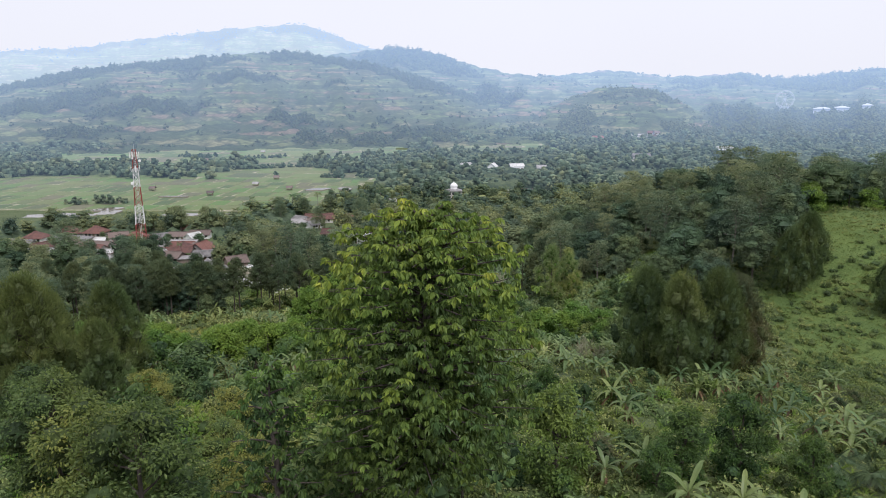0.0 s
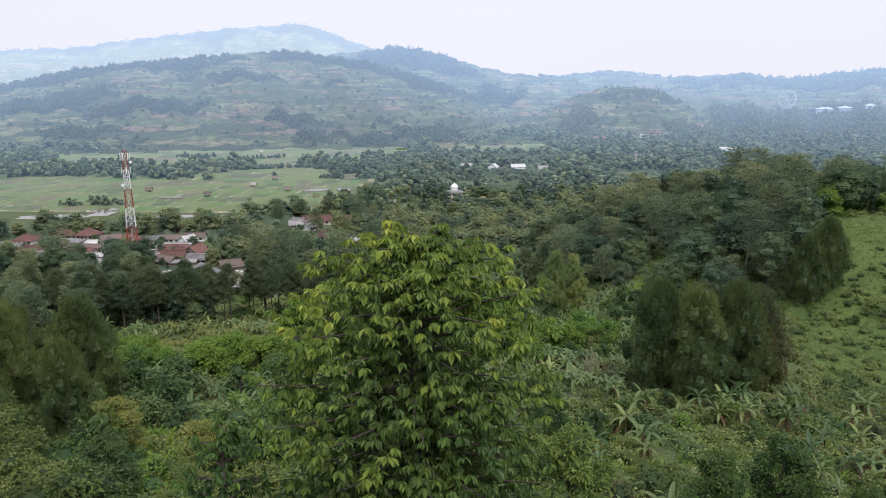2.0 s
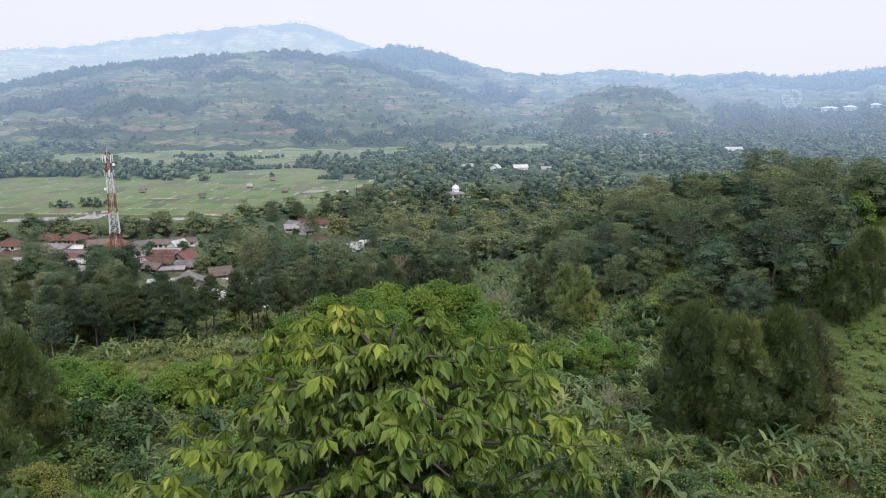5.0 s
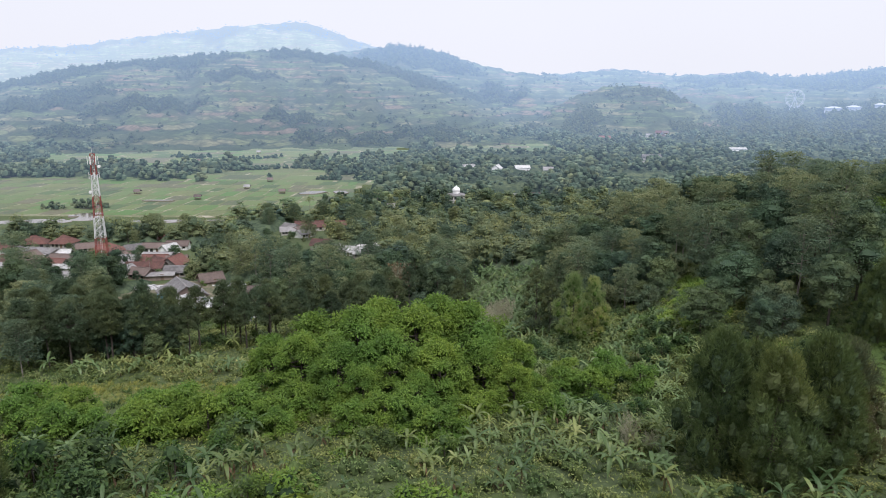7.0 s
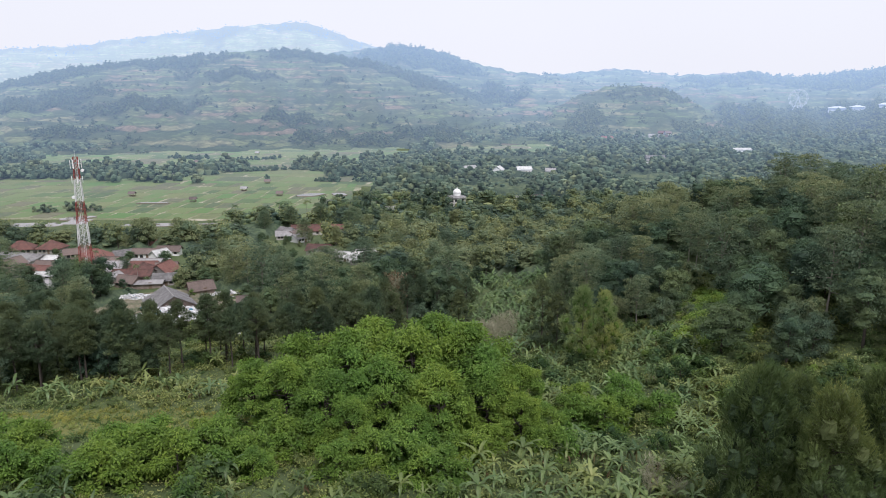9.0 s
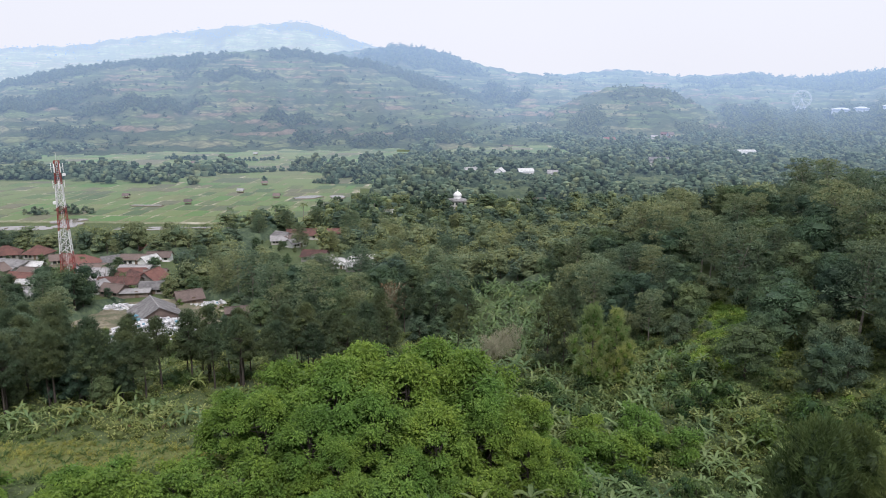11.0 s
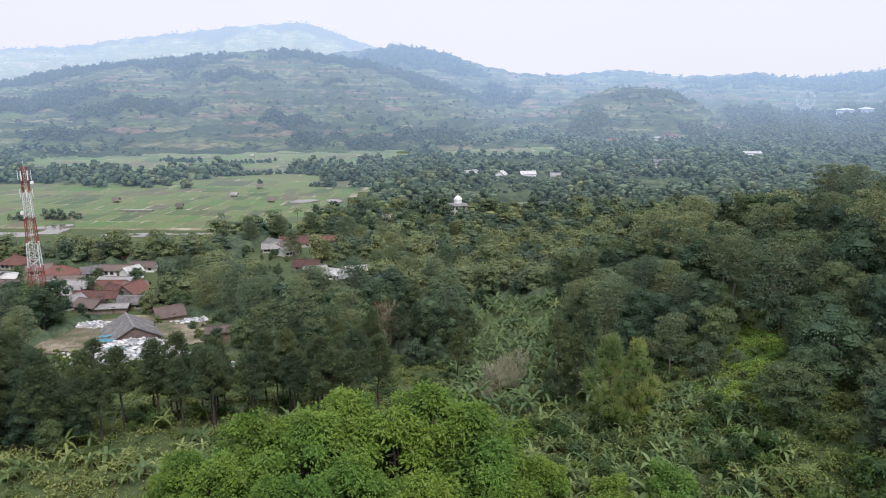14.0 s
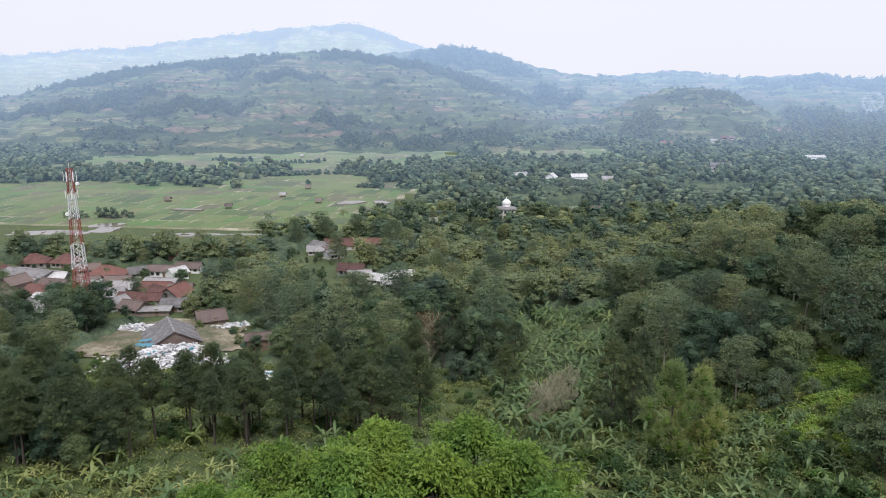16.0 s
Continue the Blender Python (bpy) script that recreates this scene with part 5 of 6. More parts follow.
def slab(name, mat, seed):
    """An uneven four-cornered plot with a bevelled rim, one metre across, to be scaled."""
    r = np.random.default_rng(seed)
    c = np.array([(-0.5, -0.5), (0.0, -0.5), (0.5, -0.5), (0.5, 0.5), (0.0, 0.5), (-0.5, 0.5)]) + r.uniform(-0.05, 0.05, (6, 2))
    v = [(*p, -1.0) for p in c] + [(*(p * 0.985), 0.0) for p in c]
    f = [[0, 1, 7, 6], [1, 2, 8, 7], [2, 3, 9, 8], [3, 4, 10, 9], [4, 5, 11, 10], [5, 0, 6, 11], [6, 7, 8, 9, 10, 11]]
    return mesh_of(name, v, f, [mat])


def pool_mesh(seed):
    """A flooded plot with an uneven bank, one metre across, to be scaled."""
    r = np.random.default_rng(seed)
    a = np.arange(14) * 2 * np.pi / 14
    rad = 0.5 * (1 + 0.22 * np.sin(a * 2 + seed) + r.uniform(-0.12, 0.12, 14)) / np.maximum(np.abs(np.cos(a)), np.abs(np.sin(a))) ** 0.6
    v = [(q * np.cos(t), q * np.sin(t), 0.0) for q, t in zip(rad, a)] + [(1.04 * q * np.cos(t), 1.04 * q * np.sin(t), -1.0) for q, t in zip(rad, a)]
    return mesh_of("pool", v, [list(range(14))] + [[i, i + 14, (i + 1) % 14 + 14, (i + 1) % 14] for i in range(14)], [WATER])


plots = [slab("plot", PLOT, i) for i in range(6)]
pools = [pool_mesh(10 + i) for i in range(3)]


def field(x0, x1, y0, y1, sx, sy, gap, label, seed, skew=0.12, wet=()):
    r = np.random.default_rng(seed)
    root = empty("rice_field", pose(0, 0, 0), label, "field", kind="structure")
    w, d = x1 - x0 + 10, y1 - y0 + 10
    cx, cy = (x0 + x1) / 2 - skew * (y1 - y0) / 2, (y0 + y1) / 2
    base = new("bank", mesh_of("bank", [(-w / 2, -d / 2, 0), (w / 2, -d / 2, 0), (w / 2 - skew * d, d / 2, 0), (-w / 2 - skew * d, d / 2, 0), (-w / 2, -d / 2, -2), (w / 2, -d / 2, -2), (w / 2 - skew * d, d / 2, -2), (-w / 2 - skew * d, d / 2, -2)], [[0, 1, 2, 3], [0, 4, 5, 1], [1, 5, 6, 2], [2, 6, 7, 3], [3, 7, 4, 0]], [BUND]))
    base.parent = root
    base.location = ((x0 + x1) / 2, (y0 + y1) / 2, at(cx, cy) + 0.30)
    y = y0
    while y < y1:
        dy = sy * r.uniform(0.7, 1.35)
        x = x0 + r.uniform(0, 8)
        while x < x1:
            dx = sx * r.uniform(0.7, 1.4)
            cx, cy = x + dx / 2 - skew * (y + dy / 2 - y0), y + dy / 2
            z = base.location.z + r.uniform(0.03, 0.10)
            ob = child("plot", plots[r.integers(6)], root)
            ob.matrix_basis = pose(cx, cy, z, 0, 0, r.uniform(-2, 2)) @ Matrix.Diagonal((dx - gap, dy - gap, 1, 1))
            x += dx
        y += dy
    return root


field(-370, -62, 412, 548, 10, 17, 1.3, "patchwork of green rice plots between earth banks", 1)
field(-560, -46, 552, 905, 26, 24, 1.8, "far rice plots on the valley floor", 2)
field(-48, 112, 800, 960, 34, 40, 2.0, "yellowing rice plots near the foot of the hills", 3, 0.0)
field(24, 58, 486, 506, 17, 20, 0.4, "small green plot behind the prayer hall", 4, 0.0)
ponds = empty("flooded_field", pose(0, 0, 0), "flooded rice plots reflecting the white sky", "field", kind="structure")
for x, y, w, d, r, k in ((-146, 393, 20, 5, 4, 0), (-163, 389, 17, 5, 10, 1), (-127, 395, 15, 4, -4, 2), (-112, 396, 12, 4, 0, 1), (-150, 386, 14, 3, 6, 2), (-214, 386, 26, 11, 12, 0), (-199, 398, 14, 13, 5, 1), (-205, 410, 15, 10, 8, 2), (-228, 381, 18, 10, 20, 1), (-100, 500, 16, 12, 3, 2), (-82, 503, 10, 10, 3, 0), (-187, 462, 22, 3, 2, 1)):
    ob = child("pool", pools[k], ponds)
    ob.matrix_basis = pose(x, y, max(at(x, y) + 0.34, -6.4), 0, 0, r) @ Matrix.Diagonal((w, d, 1, 1))

# ---- village ----
def tiles_material(name, dark, light):
    m, n, l, b = nodes_of(name)
    co = n.new("ShaderNodeTexCoord").outputs["Object"]
    info = n.new("ShaderNodeObjectInfo")
    a, c = noise_node(n, l, 0.7, 5, 0.65, co), noise_node(n, l, 9, 3, 0.6, co)
    f = math_node(n, l, "ADD", math_node(n, l, "MULTIPLY", a.outputs["Fac"], 0.55), math_node(n, l, "MULTIPLY", c.outputs["Fac"], 0.25))
    f = math_node(n, l, "ADD", f, math_node(n, l, "MULTIPLY", info.outputs["Random"], 0.25))
    r = ramp(n, [(0.36, dark), (0.66, light)])
    l.new(f, r.inputs[0])
    l.new(r.outputs[0], b.inputs["Base Color"])
    # roofs across the valley glow with painted haze
    painted_haze(n, l, b)
    b.inputs["Roughness"].default_value = 0.8
    w = n.new("ShaderNodeTexWave")
    w.inputs["Scale"].default_value = 1.6
    l.new(co, w.inputs["Vector"])
    bp = n.new("ShaderNodeBump")
    bp.inputs["Strength"].default_value, bp.inputs["Distance"].default_value = 0.6, 0.08
    l.new(w.outputs["Fac"], bp.inputs["Height"])
    l.new(bp.outputs[0], b.inputs["Normal"])
    return m


RED = tiles_material("red_tiles", (0.060, 0.033, 0.028), (0.205, 0.092, 0.072))
GREY = tiles_material("grey_roof_sheet", (0.105, 0.100, 0.098), (0.345, 0.335, 0.325))
PALE = tiles_material("pale_roof_sheet", (0.26, 0.26, 0.25), (0.66, 0.66, 0.63))
RUST = tiles_material("brown_roof_sheet", (0.085, 0.065, 0.058), (0.18, 0.135, 0.115))
PLASTER = rough_mat("plaster_wall", [(0.3, (0.20, 0.19, 0.175)), (0.7, (0.50, 0.48, 0.44))], 0.5, own=0.6, far=True)
MINT = rough_mat("mint_wall", [(0.3, (0.30, 0.44, 0.36)), (0.7, (0.42, 0.58, 0.48))], 0.5)
BRICK = rough_mat("raw_brick", [(0.3, (0.17, 0.13, 0.11)), (0.7, (0.30, 0.25, 0.21))], 0.8)
WHITE = rough_mat("white_paint", [(0.3, (0.68, 0.68, 0.66)), (0.7, (0.82, 0.82, 0.80))], 0.6, far=True)
TIMBER = rough_mat("weathered_wood", [(0.3, (0.10, 0.07, 0.05)), (0.7, (0.24, 0.18, 0.13))], 1.5)
GLASS = rough_mat("dark_window", [(0.3, (0.02, 0.025, 0.03)), (0.7, (0.05, 0.055, 0.06))], 1.0, 0.15, spec=0.6)


def box_bm(sx, sy, sz, at_=(0, 0, 0), bevel=0.0):
    bm = bmesh.new()
    bmesh.ops.create_cube(bm, size=1, matrix=Matrix.Translation((at_[0], at_[1], at_[2] + sz / 2)) @ Matrix.Diagonal((sx, sy, sz, 1)))
    if bevel:
        bmesh.ops.bevel(bm, geom=list(bm.edges), offset=bevel, segments=1, affect="EDGES")
    return bm


def wall_bm(w, d, hgt, gable):
    """Walls with gable ends when gable is the ridge's rise."""
    bm = bmesh.new()
    pts = [(-w / 2, -d / 2, -3.2), (w / 2, -d / 2, -3.2), (w / 2, d / 2, -3.2), (-w / 2, d / 2, -3.2), (-w / 2, -d / 2, hgt), (w / 2, -d / 2, hgt), (w / 2, d / 2, hgt), (-w / 2, d / 2, hgt)]
    v = [bm.verts.new(p) for p in pts]
    if gable:
        a, b = bm.verts.new((-w / 2, 0, hgt + gable)), bm.verts.new((w / 2, 0, hgt + gable))
        faces = [(v[0], v[1], v[5], v[4]), (v[2], v[3], v[7], v[6]), (v[1], v[2], v[6], b, v[5]), (v[3], v[0], v[4], a, v[7]), (v[3], v[2], v[1], v[0])]
    else:
        faces = [(v[0], v[1], v[5], v[4]), (v[1], v[2], v[6], v[5]), (v[2], v[3], v[7], v[6]), (v[3], v[0], v[4], v[7]), (v[4], v[5], v[6], v[7]), (v[3], v[2], v[1], v[0])]
    for f in faces:
        bm.faces.new(f)
    return bm


def roof_bm(w, d, rise, hip, eave=0.55, thick=0.14):
    bm = bmesh.new()
    W, D = w / 2 + eave, d / 2 + eave
    drop = rise / (d / 2) * eave
    r = max(W - D, 0.4) if hip else W
    top = [bm.verts.new(p) for p in ((-W, -D, -drop + thick), (W, -D, -drop + thick), (W, D, -drop + thick), (-W, D, -drop + thick), (-r, 0, rise + thick), (r, 0, rise + thick))]
    bot = [bm.verts.new((p.co.x, p.co.y, p.co.z - thick)) for p in top]
    for q in ((0, 1, 5, 4), (2, 3, 4, 5), (1, 2, 5), (3, 0, 4)):
        if not hip and len(q) == 3:
            continue
        bm.faces.new([top[i] for i in q])
        bm.faces.new([bot[i] for i in reversed(q)])
    rim = [0, 1, 2, 3] if hip else [0, 1, 5, 2, 3, 4]
    for i in range(len(rim)):
        a, b = rim[i], rim[(i + 1) % len(rim)]
        bm.faces.new((bot[a], bot[b], top[b], top[a]))
    return bm


def house(x, y, w, d, hgt, rise, turn, roof, wall, label, hip=False, category="house", z=None):
    z = at(x, y) if z is None else z
    if y < 380 and category == "house":
        w, d, hgt, rise = 0.9 * w, 0.9 * d, 0.72 * hgt, 0.9 * rise
    if y > 550:
        w, hgt, z = 1.25 * w, 0.8 * hgt, z + 2.2
    root = empty("house", pose(x, y, z, 0, 0, turn), label, category, "village houses")
    walls = part("wall", wall_bm(w, d, hgt, 0 if hip else rise), wall, root)
    top = part("roof", roof_bm(w, d, rise, hip), roof, root)
    top.location = (0, 0, hgt)
    ridge = part("ridge_cap", box_bm((w - d if hip else w + 1.0), 0.3, 0.16, bevel=0.05), roof, root)
    ridge.location = (0, 0, hgt + rise + 0.08)
    door = part("door", box_bm(0.95, 0.09, 2.05, bevel=0.02), TIMBER, root, "brown wooden door")
    door.location = (w * 0.1, -d / 2 - 0.02, 0.02)
    if category != "house":
        return root
    for k in (-0.32, -0.12, 0.34):
        win = part("window", box_bm(1.15, 0.1, 1.1, bevel=0.02), TIMBER, root)
        win.location = (k * w, -d / 2 - 0.02, 0.8)
        pane = part("pane", box_bm(0.95, 0.06, 0.9), GLASS, win)
        pane.location = (0, -0.04, 0.1)
    return root


house(-132, 288, 12.5, 9.0, 3.2, 3.0, 8, RED, MINT, "mint-walled house with a hipped red tile roof", True)
house(-155, 283, 19.0, 10.0, 4.2, 1.2, -12, GREY, PLASTER, "long pale building with a low grey sheet roof")
house(-170, 306, 10.0, 8.0, 3.2, 2.8, 20, RED, PLASTER, "house with a dark red hipped roof", True)
house(-159, 308, 9.0, 8.0, 3.2, 2.8, -5, RED, PLASTER, "small red-roofed house under trees", True)
house(-149, 268, 7.5, 6.0, 4.6, 2.0, 75, RUST, BRICK, "tall narrow brick house with a brown roof")
house(-114.5, 258, 11.0, 8.0, 3.0, 2.4, 25, GREY, PLASTER, "house with a grey gabled sheet roof")
house(-104, 258.5, 13.0, 6.5, 3.2, 1.4, 4, RED, PLASTER, "long house with a low red roof and pale walls")
house(-97, 265, 8.0, 7.0, 3.2, 2.6, 80, RED, PLASTER, "red gabled house with a pale end wall")
house(-104, 266, 8.0, 7.0, 3.2, 2.4, -8, RED, PLASTER, "house with a red hipped roof", True)
house(-117, 297, 10.5, 5.5, 3.4, 1.4, 2, RUST, WHITE, "low white house with a maroon roof")
house(-110.5, 293, 6.0, 5.0, 3.6, 1.6, 60, PALE, WHITE, "small white house with a pale roof")
house(-109.5, 281, 11.0, 7.0, 3.0, 1.0, 0, GREY, PLASTER, "grey flat-roofed building beside the village lane")
house(-137, 263, 9.0, 7.0, 3.0, 1.8, -10, RED, PLASTER, "red-roofed house close to the mast")
house(-129, 258, 13.0, 5.0, 3.0, 0.8, 3, PALE, PLASTER, "long shed with a bright pale sheet roof")
house(-125, 263, 10.0, 7.0, 3.0, 2.0, 12, RED, PLASTER, "low house with a weathered red roof", True)
house(-141, 254, 9.0, 8.0, 3.0, 2.0, 15, RUST, PLASTER, "village house with a brown tin roof")
house(-124, 245.5, 12.0, 7.0, 2.8, 1.2, -20, GREY, PLASTER, "low grey-roofed house at the village edge")
house(-135, 248, 10.0, 6.0, 2.8, 1.2, 10, GREY, PLASTER, "long shed with a grey sheet roof")
house(-176, 292, 9.0, 8.0, 3.2, 2.4, 0, RED, WHITE, "white house with a red roof", True)
house(-144, 297, 8.0, 6.0, 3.0, 1.6, 30, RUST, PLASTER, "brown-roofed house in the village")
house(-122, 278, 8.0, 6.0, 3.0, 1.8, 10, RUST, PLASTER, "house with a dark roof behind the mast")
house(-168, 270, 10.0, 8.0, 3.2, 2.0, -10, GREY, PLASTER, "grey-roofed house with pale walls")
house(-72, 362, 15.0, 8.0, 3.2, 2.4, 12, RED, PLASTER, "red-roofed house among trees")
house(-80, 357, 8.0, 7.0, 3.2, 1.6, -30, GREY, WHITE, "pale grey-roofed house among trees")
house(-66, 368, 9.0, 7.0, 3.2, 2.0, 0, RED, PLASTER, "house with a light red roof", True)
house(-75, 350, 7.0, 6.0, 3.0, 1.4, 70, RUST, WHITE, "small white-walled house among trees")
house(-55.5, 309, 9.5, 7.0, 3.2, 1.8, -5, RED, PLASTER, "red-roofed house in the woods")
house(-51, 301, 8.0, 6.0, 3.0, 1.2, 20, GREY, PLASTER, "house with a stained grey roof")
house(-37, 303, 9.0, 6.0, 3.0, 1.2, 25, PALE, WHITE, "pale patched shed roof among trees")
house(-37.5, 290, 7.0, 5.0, 3.0, 1.2, 10, PALE, PLASTER, "white-roofed shed in the woods")
house(31, 474, 16.0, 8.0, 3.2, 1.4, -8, GREY, PLASTER, "long grey-roofed building by the prayer hall")
house(43, 479, 12.0, 7.0, 3.2, 1.4, -5, RUST, PLASTER, "long building with a brown roof")
house(-20, 590, 10.9, 6.5, 4, 2.0, 20, PALE, WHITE, "white-roofed house across the valley")
house(-31, 584, 8.2, 5.8, 4, 2.0, -10, PALE, WHITE, "bright house across the valley")
house(3.6, 618, 10.2, 6.5, 4.5, 2.5, 40, PALE, WHITE, "bright gabled house across the valley")
house(26, 600, 6.1, 6.5, 6.5, 2.5, 70, PALE, WHITE, "tall white house across the valley")
house(47, 618, 9.5, 6.5, 4.5, 2.0, 15, PALE, WHITE, "small white house beyond the woods")
house(68, 610, 6.8, 5.8, 4, 2.0, 0, GREY, WHITE, "grey-roofed house beyond the woods")
house(120, 655, 12.2, 6.5, 4, 1.6, -10, PALE, WHITE, "long pale-roofed hall in the valley")
house(155, 662, 9.5, 6.5, 4, 1.6, 10, GREY, WHITE, "grey-roofed hall in the valley")
house(178, 720, 13.6, 7.2, 5, 2.0, 0, GREY, PLASTER, "large hall with a grey roof")
house(250, 560, 9.5, 6.5, 7, 1.5, -10, PALE, WHITE, "two-storey white building in the trees")
house(295, 820, 16.3, 7.2, 5, 1.5, 5, PALE, WHITE, "long warehouse with a pale roof")
house(212, 800, 10.9, 6.5, 4, 2.0, 0, RED, WHITE, "red-roofed house far down the valley")
house(190, 1015, 12.2, 6.5, 4, 2.5, 10, RED, WHITE, "red-roofed house below the low spur")
house(215, 1005, 9.5, 6.5, 4, 2.0, -10, PALE, WHITE, "pale house below the low spur")
house(245, 1010, 9.5, 6.5, 4, 2.0, 0, GREY, WHITE, "grey house below the low spur")

ROOFING = {RED: "weathered red tile", GREY: "grey sheet", PALE: "pale sheet", RUST: "brown tin"}
for x, y, w, d, turn, roof, wall in ((-113, 248, 8, 6, 10, RED, PLASTER), (-101, 249, 7, 5.5, -15, RUST, BRICK), (-121, 252, 8, 6, 80, RED, PLASTER), (-107, 273, 9, 6, 5, RED, WHITE), (-150, 258, 9, 6, 0, GREY, PLASTER), (-160, 266, 8, 7, 60, RED, PLASTER), (-139, 272, 9, 6, -5, RUST, PLASTER), (-128, 272, 7, 6, 30, GREY, WHITE), (-123, 320, 6, 5, 0, RED, WHITE), (-146, 282, 8, 6, 12, PALE, PLASTER), (-70, 340, 8, 6, 50, GREY, WHITE), (-79, 347, 7, 6, 15, GREY, PLASTER)):
    house(x, y, w, d, 2.8, 1.6, turn, roof, wall, "small village house with a " + ROOFING[roof] + " roof")
for x, y, w, d, turn, roof, wall in ((-60, 372, 9, 6, 5, RED, PLASTER), (-40, 433, 7, 5, 20, PALE, WHITE), (-43, 296, 7, 5, -20, PALE, WHITE), (-49, 241, 6, 4, 30, PALE, WHITE), (-117, 272, 8, 6, 0, GREY, PLASTER), (-133, 279, 8, 6, 20, RUST, WHITE), (-150, 275, 8, 6, -15, GREY, PLASTER), (-112, 305, 9, 5, 5, RUST, WHITE), (-125, 295, 7, 6, 40, GREY, PLASTER), (-99, 272, 7, 6, 15, RUST, PLASTER), (-92, 254, 7, 5, 10, GREY, PLASTER), (-108, 252, 7, 5, 70, GREY, WHITE)):
    house(x, y, w, d, 2.8, 1.6, turn, roof, wall, "small village house with a " + ROOFING[roof] + " roof")

# hamlet at the foot of the low spur
g = np.random.default_rng(55)
for k in range(13):
    az, d = 11.9 + 0.62 * (k % 6) + g.uniform(-0.25, 0.25), 1030 + 24 * (k // 6) + 10 * (k % 6) + g.uniform(-8, 8)
    x, y = d * math.sin(radians(az)), 8 + d * math.cos(radians(az))
    roof = (PALE, RED, GREY, RUST)[int(g.integers(4))]
    house(x, y, g.uniform(6, 10), 6.0, 3.2, 2.4, g.uniform(-40, 40), roof, PLASTER, "hamlet house with a " + ROOFING[roof] + " roof below the spur", z=max(at(x, y), float(hill_height(np.array(az), np.array(d), RIDGES["spur"]))) - 1.6)

# field huts
for x, y, r in ((-166, 470, 10), (-214, 492, -5), (-150, 520, 0), (-120, 498, 5), (-222, 800, 0), (-320, 655, 0), (-250, 700, 10), (-110, 660, 0), (-145, 560, 10)):
    root = empty("field_hut", pose(x, y, at(x, y) + 0.25, 0, 0, r), "small open field hut with a thatched roof", "hut", "field huts")
    for sx in (-1.6, 1.6):
        for sy in (-1.2, 1.2):
            post = part("post", box_bm(0.14, 0.14, 2.3, bevel=0.02), TIMBER, root)
            post.location = (sx, sy, -0.2)
    deck = part("deck", box_bm(3.6, 2.8, 0.12, bevel=0.02), TIMBER, root)
    deck.location = (0, 0, 0.6)
    top = part("roof", roof_bm(3.6, 2.8, 1.1, False, 0.5, 0.12), RUST if r else GREY, root)
    top.location = (0, 0, 2.1)

# ---- prayer hall with a white dome ----
hall = empty("prayer_hall", pose(-4.6, 454, at(-4.6, 454) + 3.6, 0, 0, 6) @ Matrix.Diagonal((0.84, 0.84, 0.80, 1)), "white prayer hall with a bulbous white dome", "mosque")
part("wall", wall_bm(11, 11, 4.0, 0), PLASTER, hall)
hr = part("roof", roof_bm(11, 11, 1.6, True, 0.8), GREY, hall)
hr.location = (0, 0, 4.0)
drum = bmesh.new()
bmesh.ops.create_cone(drum, cap_ends=True, segments=20, radius1=2.6, radius2=2.5, depth=1.4, matrix=Matrix.Translation((0, 0, 5.6)))
part("drum", drum, WHITE, hall)
ds = Soup()
prof = ((2.45, 6.2), (2.75, 6.9), (2.8, 7.5), (2.6, 8.2), (2.1, 8.9), (1.4, 9.5), (0.7, 9.9), (0.22, 10.2), (0.12, 10.7), (0.25, 10.95), (0.05, 11.3))
ring = np.arange(24) * 2 * np.pi / 24
ds.add(np.concatenate([np.c_[r * np.cos(ring), r * np.sin(ring), np.full(24, z)] for r, z in prof]), [[i * 24 + j, i * 24 + (j + 1) % 24, i * 24 + 24 + (j + 1) % 24, i * 24 + 24 + j] for i in range(len(prof) - 1) for j in range(24)])
child("dome", ds.mesh("dome", [WHITE], True), hall, "smooth white onion dome with a finial")
for k in (-3.5, -1.2, 1.2, 3.5):
    win = part("window", box_bm(1.2, 0.1, 2.0, bevel=0.03), GLASS, hall)
    win.location = (k, -5.54, 1.0)

# ---- lattice mast ----
MASTRED = rough_mat("mast_red", [(0.3, (0.20, 0.040, 0.034)), (0.7, (0.31, 0.075, 0.06))], 0.8, 0.5)
MASTWHITE = rough_mat("mast_white", [(0.3, (0.58, 0.58, 0.57)), (0.7, (0.74, 0.74, 0.73))], 0.8, 0.5)
mz = at(-104, 232)
mast = empty("radio_mast", pose(-104, 232.2, 0, 0, 0, 20), "tall lattice mast painted in red and white bands", "mast")


def half_width(z):
    return 0.55 + 1.5 * max(1 - z / 42.2, 0) ** 1.1


def bar(name, a, b, r, mat, label=""):
    s = Soup()
    tube(s, [a, b], [r, r], 5)
    return child(name, s.mesh(name, [mat]), mast, label)


